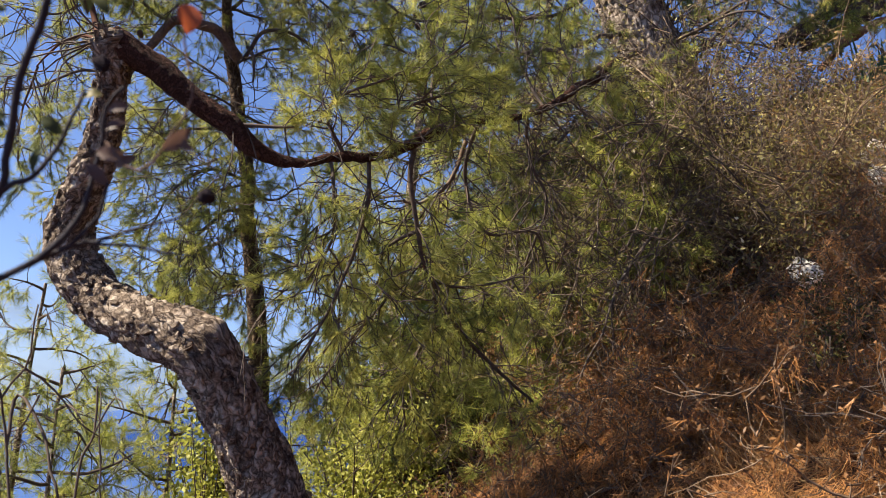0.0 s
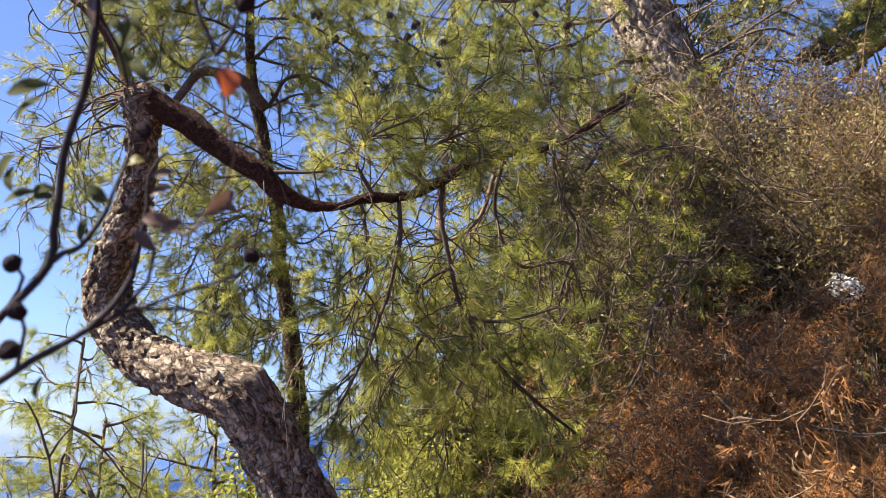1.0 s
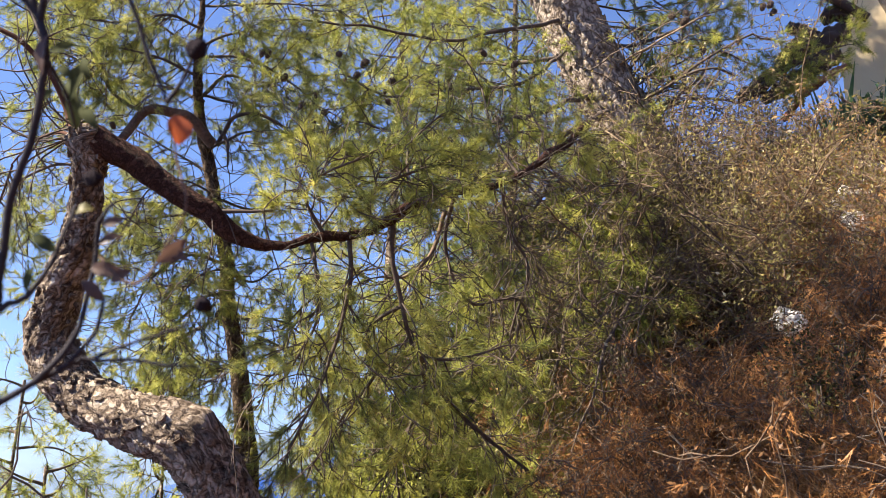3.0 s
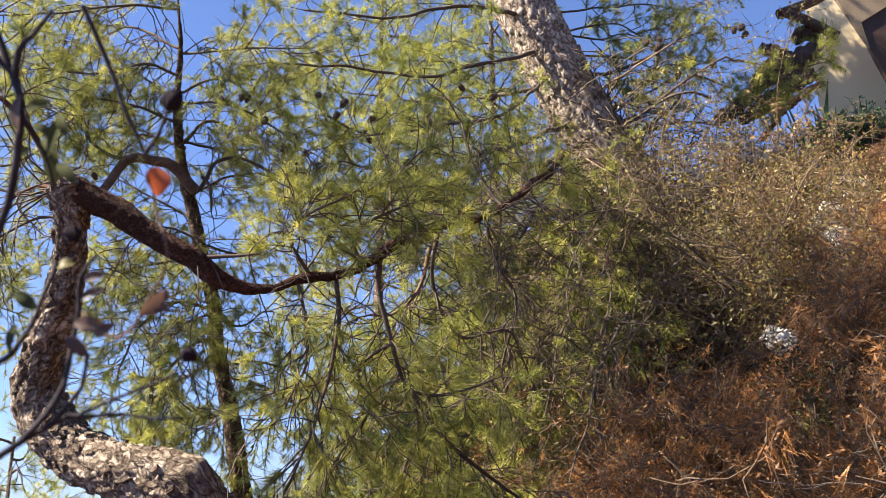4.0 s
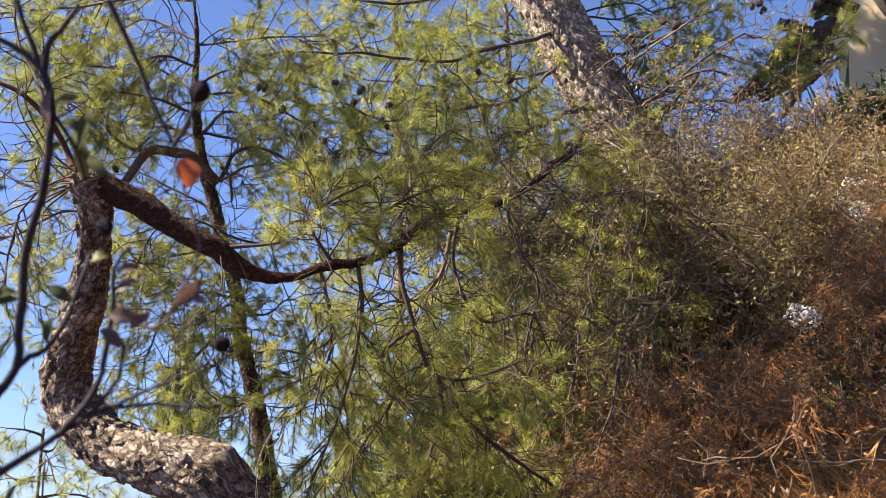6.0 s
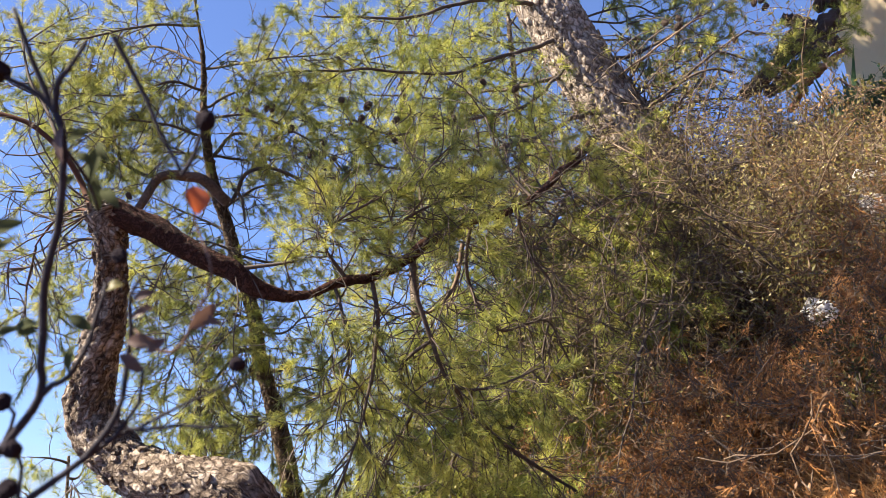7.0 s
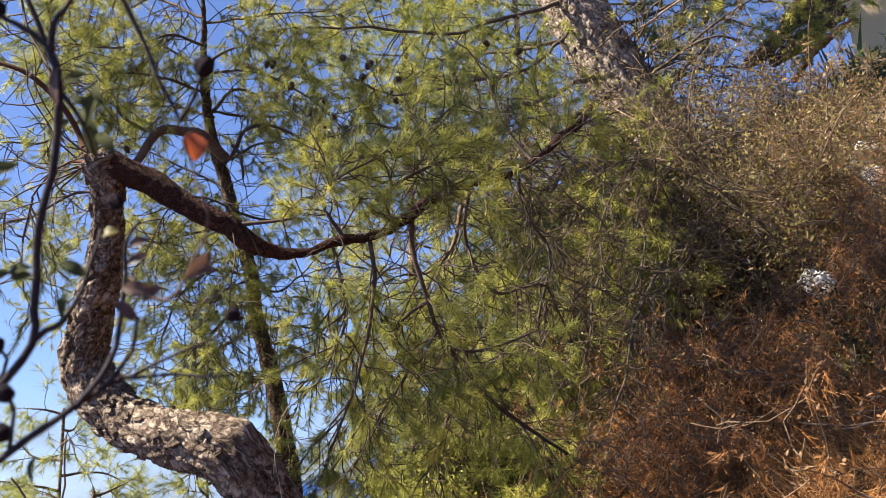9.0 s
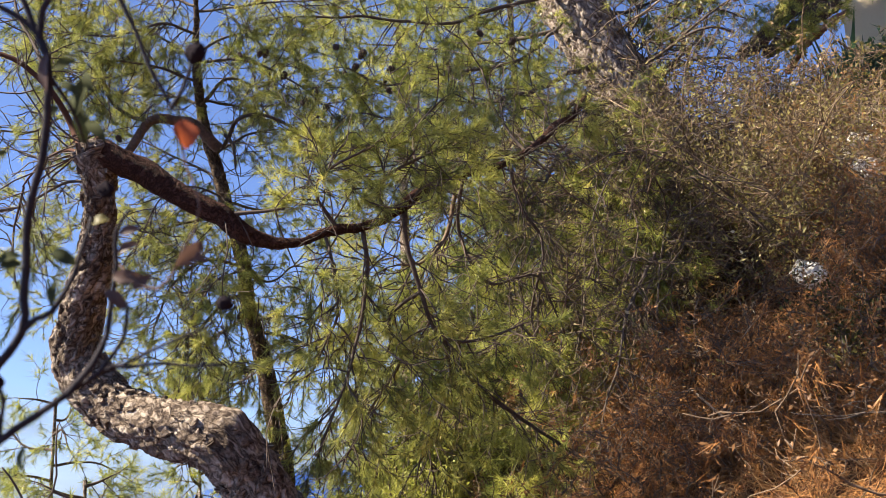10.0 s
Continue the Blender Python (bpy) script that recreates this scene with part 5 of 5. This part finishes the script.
def stone(foot, size, seed, label):
    """A broken stone: flat faces cut from a ball, with a pitted skin."""
    r = random.Random(seed)
    cuts = [Vector((r.gauss(0, 1), r.gauss(0, 1), r.gauss(0, 1))).normalized() for k in range(11)]
    deep = [r.uniform(0.55, 0.8) for k in range(11)]
    bm = bmesh.new()
    bmesh.ops.create_icosphere(bm, subdivisions=5, radius=1)
    for v in bm.verts:
        d = v.co.normalized()
        k = min([1.0] + [h / d.dot(c) for c, h in zip(cuts, deep) if d.dot(c) > 0.2])
        k *= 1 + 0.05 * noise.noise(d * 3 + Vector((seed, 0, 0))) + 0.05 * noise.fractal(d * 9 + Vector((0, seed, 0)), 0.8, 2.0, 3)
        v.co = Vector((d.x * size[0], d.y * size[1], d.z * size[2])) * k * 1.35
    me = bpy.data.meshes.new("stone")
    bm.to_mesh(me)
    bm.free()
    me.materials.append(ROCK)
    ob = tagged(new("stone", me), label, "stone", "pale stones")
    ob.location = (foot[0], foot[1], on_land(*foot) + size[2] * 0.75)
    ob.rotation_euler = (0.3, -0.5, seed * 1.7)


stone((1.66, 4.52), (0.12, 0.09, 0.07), 1, "broken white limestone half buried in brown needles")
for i, foot in enumerate([(2.27, 5.11), (2.13, 4.99), (2.48, 5.40), (2.39, 5.27), (2.10, 4.66), (2.58, 5.53), (0.85, 5.16), (0.82, 6.00)]):
    stone(foot, (0.11, 0.075, 0.10) if i < 6 else (0.04, 0.035, 0.03), 2 + i, "pale stone lying among the dry shrubs")


def stick(name, pts, r0, r1, mat, label, category="branch", sides=8):
    t = Tubes()
    t.add(spline(pts, 0.03), r0, r1, sides)
    return tagged(new(name, t.mesh(name, mat)), label, category)


def rough_log(pts, radii, mat, label, seed):
    return tagged(new("log", trunk_mesh("log", pts, radii, mat, 24, 0.02, 0.5, seed)), label, "log", "logs beside the house")


# ---- the house on the terrace ----
house = thing("house", "cream plastered house wall with dark timber eaves on the terrace", "house", at=(4.5, 7.6, 5.4))


def box(a, b):
    x0, y0, z0 = a
    x1, y1, z1 = b
    v = [(x0, y0, z0), (x1, y0, z0), (x1, y1, z0), (x0, y1, z0), (x0, y0, z1), (x1, y0, z1), (x1, y1, z1), (x0, y1, z1)]
    f = [(3, 2, 1, 0), (4, 5, 6, 7), (0, 1, 5, 4), (1, 2, 6, 5), (2, 3, 7, 6), (3, 0, 4, 7)]
    return v, f


corner = Matrix.Translation((3.34, 7.45, 0)) @ Matrix.Rotation(radians(-24), 4, "Z")


def turned(v):
    """Points given from the house's corner, along and behind its front."""
    return [tuple(corner @ Vector(p)) for p in v]


v, f = box((0, 0, 5.0), (4.2, 0.25, 7.9))
child("wall", mesh_of("wall", turned(v), f, PLASTER), house, "cream plaster wall in dappled sun")
v, f = box((0.0, 0.25, 5.0), (0.25, 3.6, 7.9))
v = [(x + 0.25 * (y - 0.25), y, z) for x, y, z in v]
child("wall", mesh_of("wall", turned(v), f, PLASTER), house, "cream plaster wall in dappled sun")


def slab(pts, depth):
    """A flat board: an outline and how far it reaches back."""
    n = len(pts)
    v = [tuple(p) for p in pts] + [(p[0], p[1] + depth, p[2]) for p in pts]
    return v, [tuple(range(n)), tuple(range(2 * n - 1, n - 1, -1))] + [(i, i + n, (i + 1) % n + n, (i + 1) % n) for i in range(n)]


v, f = slab([(3.47, 6.74, 6.12), (3.93, 6.72, 6.41), (3.81, 6.78, 5.02), (3.69, 6.77, 5.43), (3.53, 6.75, 5.86)], 0.05)
child("eave", mesh_of("eave", v, f, TIMBER), house, "dark timber eave board")
v, f = slab([(3.24, 6.72, 6.45), (3.97, 6.7, 6.72), (3.92, 6.7, 6.4), (3.47, 6.72, 6.11), (3.51, 6.73, 5.87)], 0.03)
child("soffit", mesh_of("soffit", v, f, BOARD), house, "weathered brown soffit boards")
v, f = box((0.02, -0.02, 7.9), (4.5, 3.9, 8.02))
v = [(x + 0.25 * max(0.0, y), y, z) for x, y, z in v]
child("roof", mesh_of("roof", turned(v), f, TIMBER), house, "dark timber roof edge")
stick("timber_pole", [(2.86, 6.83, 6.29), (3.06, 6.81, 6.18), (3.30, 6.81, 6.03)], 0.042, 0.042, TIMBER, "dark round pole leaning before the house wall", "pole", 12)
stick("timber_pole", [(2.87, 6.92, 6.32), (3.16, 6.97, 6.47), (3.55, 7.00, 6.70)], 0.045, 0.045, TIMBER, "dark round pole leaning before the house wall", "pole", 12)
for i, (way, girth) in enumerate([
    ([(2.27, 7.06, 5.35), (2.42, 6.93, 5.42), (2.60, 6.87, 5.58)], 0.05), ([(2.59, 6.97, 5.59), (2.72, 6.92, 5.74), (2.86, 6.87, 5.89)], 0.06),
    ([(2.67, 6.93, 5.99), (2.80, 6.95, 5.96), (2.96, 6.97, 5.90)], 0.045), ([(2.83, 6.95, 5.64), (2.96, 6.89, 5.82), (3.13, 6.85, 5.94)], 0.07),
    ([(2.96, 6.91, 6.05), (3.05, 6.89, 6.11), (3.18, 6.90, 6.08)], 0.05), ([(2.44, 6.97, 5.30), (2.72, 6.91, 5.48), (3.05, 6.83, 5.69)], 0.055),
]):
    rough_log(way, [girth * 1.0, girth * 1.5, girth * 1.1], TIMBER, "dark weathered log heaped beside the wall", 11 + i)
rough_log([(2.56, 6.85, 5.06), (2.72, 6.76, 5.29), (3.09, 6.77, 5.56)], [0.03, 0.042, 0.03], LOG_RED, "reddish peeled log beside the wall", 2)
stick("fallen_twig", [(2.68, 6.24, 4.97), (2.73, 6.23, 5.00), (2.79, 6.25, 4.95), (2.96, 6.27, 4.91), (3.15, 6.28, 4.88)], 0.009, 0.005, TWIG_PALE, "pale curved dead twig before the wall", "twig", 6)
stick("fallen_branch", [(0.80, 3.54, 2.09), (0.88, 3.37, 1.95), (0.96, 3.20, 1.83), (1.05, 3.03, 1.70)], 0.0045, 0.003, TWIG_PALE, "pale fallen branch lying on the needles", "branch", 8)
stick("fallen_branch", [(1.15, 3.23, 2.09), (1.17, 3.17, 1.97), (1.18, 3.10, 1.83)], 0.005, 0.003, TWIG_PALE, "thin dry stalk on the bank", "branch", 6)

strap = np.random.default_rng(9)
for place, k, tall in (((3.19, 6.83, 5.10), 30, 0.5), ((3.02, 6.65, 5.03), 22, 0.6), ((3.28, 6.67, 4.97), 26, 0.35)):
    base = np.array((place[0], place[1], on_land(place[0], place[1])))
    d = unit(strap.normal(size=(k, 3)) * np.array([0.45, 0.35, 0.2]) + np.array([0, 0, 0.9]))
    tagged(new("strap_leaf_plant", leaves("strap_leaf_plant", base + strap.normal(size=(k, 3)) * np.array([0.1, 0.08, 0.02]), d, strap, tall, 0.05, LEAF_DEEP)), "dark green strap-leaved plant against the wall", "plant", "strap-leaved plants")

# ---- a bare sapling below the bent trunk ----
sapling = thing("bare_sapling", "thin bare sapling with forking dark stems", "sapling", at=(-0.77, 2.2, 0.818))
for way, r0, r1 in (
    ([(-0.77, 2.2, 0.818), (-0.969, 2.2, 1.411), (-1.001, 2.2, 1.526), (-1.027, 2.18, 1.633), (-0.98, 2.16, 1.702), (-0.973, 2.14, 1.773), (-0.974, 2.13, 1.851)], 0.0062, 0.002),
    ([(-1.001, 2.2, 1.526), (-1.011, 2.22, 1.644), (-0.929, 2.2, 1.571), (-0.84, 2.16, 1.428)], 0.0045, 0.003),
    ([(-0.755, 2.3, 0.788), (-0.857, 2.3, 1.418), (-0.846, 2.3, 1.576), (-0.854, 2.3, 1.664), (-0.856, 2.3, 1.692)], 0.006, 0.0025),
    ([(-0.846, 2.3, 1.576), (-0.8, 2.27, 1.667), (-0.767, 2.25, 1.64), (-0.769, 2.25, 1.609)], 0.0022, 0.0014),
    ([(-0.783, 2.32, 1.27), (-0.803, 2.32, 1.423), (-0.84, 2.32, 1.584), (-0.85, 2.31, 1.679)], 0.0028, 0.0015),
    ([(-0.98, 2.16, 1.702), (-0.917, 2.2, 1.665), (-0.852, 2.22, 1.599), (-0.81, 2.25, 1.569)], 0.003, 0.0015),
    ([(-1.027, 2.18, 1.633), (-1.059, 2.15, 1.713), (-1.087, 2.12, 1.759)], 0.0035, 0.002),
    ([(-0.955, 2.2, 1.648), (-0.988, 2.22, 1.566), (-1.067, 2.25, 1.547)], 0.0024, 0.0014),
):
    t = Tubes()
    t.add([q + Vector(noise.noise_vector(q * 18)) * 0.006 for q in spline(way, 0.03)], r0, r1, 7)
    child("stem", t.mesh("stem", TWIG), sapling)

# ---- the shrub close by, with dark pods ----
shrub = thing("pod_shrub", "half-bare shrub with dark seed pods and few leaves", "shrub", at=(-0.55, 0.55, -0.4))


STEMS = []


def stem(pts, r0, r1, mat=STEM_DARK):
    t = Tubes()
    way = [q + Vector(noise.noise_vector(q * 40)) * 0.0025 for q in spline(pts, 0.012)]
    t.add(way, r0, r1, 8)
    STEMS.append((child("stem", t.mesh("stem", mat), shrub), way))


stem([(-0.55, 0.55, -0.5), (-0.56, 0.6, 0.6), (-0.519, 0.798, 1.607), (-0.431, 0.771, 1.706), (-0.381, 0.755, 1.761), (-0.377, 0.747, 1.788), (-0.373, 0.729, 1.843), (-0.356, 0.708, 1.907), (-0.348, 0.689, 1.967), (-0.355, 0.680, 1.994)], 0.0058, 0.0036)
stem([(-0.355, 0.680, 1.994), (-0.365, 0.671, 2.018), (-0.376, 0.660, 2.051), (-0.386, 0.648, 2.083)], 0.003, 0.002)
stem([(-0.358, 0.678, 2.001), (-0.380, 0.670, 2.019), (-0.403, 0.665, 2.031)], 0.003, 0.002)
stem([(-0.355, 0.680, 1.994), (-0.351, 0.672, 2.018), (-0.342, 0.669, 2.031), (-0.325, 0.663, 2.052)], 0.0035, 0.002)
stem([(-0.380, 0.755, 1.763), (-0.368, 0.753, 1.771), (-0.355, 0.752, 1.777), (-0.343, 0.761, 1.816), (-0.336, 0.766, 1.865)], 0.003, 0.0015)
stem([(-0.55, 0.57, -0.5), (-0.5, 0.6, 0.8), (-0.463, 0.745, 1.618), (-0.407, 0.738, 1.649), (-0.365, 0.732, 1.676), (-0.328, 0.735, 1.704)], 0.006, 0.003)
stem([(-0.431, 0.771, 1.706), (-0.413, 0.764, 1.729), (-0.404, 0.758, 1.750), (-0.412, 0.755, 1.758)], 0.002, 0.0015)
stem([(-0.379, 0.734, 1.667), (-0.373, 0.724, 1.698), (-0.380, 0.718, 1.715)], 0.002, 0.0015)
stem([(-0.328, 0.735, 1.704), (-0.308, 0.745, 1.741), (-0.304, 0.752, 1.786), (-0.298, 0.734, 1.841), (-0.286, 0.729, 1.859)], 0.003, 0.0015)
stem([(-0.309, 0.751, 1.723), (-0.290, 0.744, 1.749), (-0.284, 0.735, 1.776)], 0.002, 0.0015)
stem([(-0.328, 0.735, 1.704), (-0.309, 0.770, 1.731), (-0.252, 0.766, 1.752), (-0.226, 0.783, 1.770)], 0.0025, 0.001)
stem([(-0.309, 0.769, 1.733), (-0.265, 0.772, 1.733), (-0.212, 0.775, 1.732)], 0.0018, 0.001)
stem([(-0.299, 0.743, 1.814), (-0.260, 0.732, 1.789), (-0.236, 0.724, 1.820), (-0.222, 0.714, 1.851), (-0.238, 0.718, 1.900), (-0.240, 0.714, 1.911)], 0.0014, 0.0009, LIMB)
stem([(-0.319, 0.705, 2.083), (-0.294, 0.725, 2.028), (-0.275, 0.741, 1.984), (-0.265, 0.749, 1.961)], 0.0025, 0.0015)
stem([(-0.265, 0.749, 1.961), (-0.249, 0.735, 1.974), (-0.236, 0.719, 1.993)], 0.0022, 0.0015)
stem([(-0.348, 0.689, 1.967), (-0.339, 0.717, 1.948), (-0.338, 0.745, 1.928)], 0.0022, 0.0012)


def pod(place, size, seed):
    """A round capsule with a blunt five-pointed crown."""
    bm = bmesh.new()
    bmesh.ops.create_uvsphere(bm, u_segments=20, v_segments=14, radius=1)
    for v in bm.verts:
        a = math.atan2(v.co.y, v.co.x)
        flat = math.hypot(v.co.x, v.co.y)
        v.co *= 1 + 0.09 * math.cos(5 * a) * flat
        if v.co.z > 0.6:
            v.co.z += 0.35 * (v.co.z - 0.6) * (1 + math.cos(5 * a))
        v.co += Vector(noise.noise_vector(v.co * 2 + Vector((seed, 0, 0)))) * 0.08
    me = bpy.data.meshes.new("pod")
    bm.to_mesh(me)
    bm.free()
    me.materials.append(POD)
    ob = child("pod", me, shrub, "dark round seed pod")
    ob.parent = nearest(STEMS, place)
    ob.matrix_parent_inverse = Matrix.Identity(4)
    ob.matrix_basis = Matrix.Translation(Vector(place)) @ Euler((seed * 0.7, 0.5 - seed * 0.3, seed)).to_matrix().to_4x4() @ Matrix.Scale(size, 4)


for i, (q, size) in enumerate([((-0.235, 0.718, 1.997), 0.009), ((-0.413, 0.754, 1.759), 0.0075), ((-0.406, 0.664, 2.032), 0.011), ((-0.381, 0.719, 1.713), 0.0075), ((-0.385, 0.728, 1.683), 0.008), ((-0.314, 0.741, 1.882), 0.0075), ((-0.221, 0.797, 1.791), 0.007)]):
    pod(q, size, i)


def broad_leaf(place, way, length, width, mat, label, seed):
    """One thin leaf: a pointed oval, cupped and a little twisted."""
    r = random.Random(seed)
    d = Vector(way).normalized()
    s = d.cross(Vector((r.gauss(0, 0.4), -1, r.gauss(0, 0.4)))).normalized()
    up = s.cross(d)
    v, f = [], []
    for i in range(9):
        t = i / 8
        w = width * 0.5 * math.sin(math.pi * min(1, t * 0.97 + 0.03)) ** 0.75 * (1.1 - 0.3 * t)
        c = Vector(place) + d * length * t + up * length * 0.18 * math.sin(t * 2.5)
        for j in (-2, -1, 0, 1, 2):
            v.append(tuple(c + s * w * j / 2 + up * abs(j) * w * 0.18 + up * 0.1 * w * math.sin(5 * t + j)))
    for i in range(8):
        for j in range(4):
            f.append((i * 5 + j, i * 5 + j + 1, i * 5 + j + 6, i * 5 + j + 5))
    ob = child("leaf", mesh_of("leaf", v, f, mat, True), shrub, label)
    ob.parent = nearest(STEMS, place)
    ob.matrix_parent_inverse = Matrix.Identity(4)


broad_leaf((-0.239, 0.708, 1.929), (0.12, 0.1, -1), 0.027, 0.022, LEAF_ORANGE, "single orange-red leaf", 1)
broad_leaf((-0.221, 0.722, 1.826), (-0.7, 0.1, -0.6), 0.030, 0.014, LEAF_TAN, "curled dry tan leaf", 2)
for i, (q, w, ln, wd, m) in enumerate([
    ((-0.303, 0.746, 1.805), (1, 0, -0.1), 0.030, 0.014, LEAF_TAN), ((-0.299, 0.740, 1.823), (0.9, 0.1, 0.35), 0.022, 0.010, LEAF_TAN),
    ((-0.425, 0.731, 1.826), (0.5, 0, 1), 0.026, 0.016, LEAF_DULL), ((-0.422, 0.738, 1.808), (1, 0, 0.3), 0.030, 0.014, LEAF_DULL),
    ((-0.399, 0.735, 1.819), (1, 0, 0.05), 0.022, 0.011, LEAF_DULL), ((-0.342, 0.759, 1.821), (-0.8, 0, 0.5), 0.024, 0.012, LEAF_DULL),
    ((-0.355, 0.751, 1.781), (0.2, 0, 1), 0.024, 0.010, LEAF_DULL), ((-0.358, 0.736, 1.665), (0.1, 0, -1), 0.020, 0.012, LEAF_DULL),
    ((-0.338, 0.745, 1.928), (-0.3, 0, 1), 0.04, 0.014, LEAF_DULL), ((-0.345, 0.737, 1.952), (0.3, 0, 0.9), 0.04, 0.014, LEAF_DULL),
    ((-0.335, 0.739, 1.947), (0.7, 0, -0.8), 0.03, 0.012, LEAF_DULL), ((-0.336, 0.768, 1.860), (0.8, 0, 0.1), 0.018, 0.012, LEAF_OLIVE),
    ((-0.354, 0.705, 1.981), (0.9, 0, 0.3), 0.022, 0.010, LEAF_DULL), ((-0.352, 0.718, 1.974), (0.8, 0.2, -0.5), 0.020, 0.009, LEAF_DULL),
    ((-0.342, 0.722, 1.964), (0.3, 0, -1), 0.022, 0.010, LEAF_DULL), ((-0.335, 0.725, 1.988), (0.5, 0.1, -0.9), 0.024, 0.010, LEAF_DULL), ((-0.351, 0.716, 1.951), (-0.6, 0, -0.8), 0.018, 0.009, LEAF_DULL),
    ((-0.415, 0.728, 1.838), (0.3, 0, -1), 0.024, 0.015, LEAF_DULL), ((-0.397, 0.736, 1.816), (1, 0, -0.1), 0.020, 0.011, LEAF_DULL), ((-0.293, 0.726, 1.836), (0.9, 0, 0.2), 0.020, 0.009, LEAF_TAN),
    ((-0.304, 0.750, 1.793), (0.7, 0, -0.6), 0.022, 0.011, LEAF_TAN), ((-0.283, 0.741, 1.792), (0.6, 0, 0.4), 0.020, 0.010, LEAF_TAN), ((-0.236, 0.725, 1.815), (0.8, 0, -0.3), 0.022, 0.009, LEAF_TAN),
    ((-0.347, 0.685, 1.949), (0.05, 0, 1), 0.036, 0.012, LEAF_TAN), ((-0.393, 0.711, 1.895), (-0.5, 0, -0.8), 0.03, 0.012, LEAF_DULL),
    ((-0.422, 0.708, 1.895), (0.8, 0, 0.2), 0.04, 0.014, LEAF_DULL), ((-0.287, 0.736, 1.774), (-0.6, 0, 0.5), 0.024, 0.012, LEAF_TAN),
]):
    broad_leaf(q, w, ln, wd, m, "small withered leaf", 10 + i)

# ---- fallen leaves on the bank ----
for i, (x, y, up) in enumerate([(*(1.08, 3.33), 0.08), (*(1.15, 3.35), 0.10), (*(1.37, 3.54), 0.12), (*(1.34, 3.24), 0.1), (*(1.12, 3.60), 0.06), (*(1.36, 5.75), 0.25), (*(2.85, 6.57), 0.35), (*(2.51, 5.58), 0.3), (*(0.69, 5.45), 0.1)]):
    r = random.Random(900 + i)
    v, f = [], []
    d = Vector((r.gauss(0, 1), r.gauss(0, 1), r.gauss(0, 0.4))).normalized()
    w = d.cross(Vector((-0.6, -0.5, 0.7))).normalized()
    top = w.cross(d)
    at = Vector((x, y, on_land(x, y) + up))
    for k in range(7):
        t = k / 6
        half = 0.014 * math.sin(math.pi * (0.08 + 0.9 * t)) ** 0.8
        for j in (-1, 0, 1):
            v.append(tuple(at + d * 0.036 * t + w * half * j + top * (0.006 * abs(j) + 0.008 * math.sin(3 * t))))
    for k in range(6):
        for j in range(2):
            f.append((k * 3 + j, k * 3 + j + 1, k * 3 + j + 4, k * 3 + j + 3))
    tagged(new("fallen_leaf", mesh_of("fallen_leaf", v, f, LEAF_ORANGE, True)), "small orange-red leaf caught in the dry twigs", "leaf", "fallen leaves")
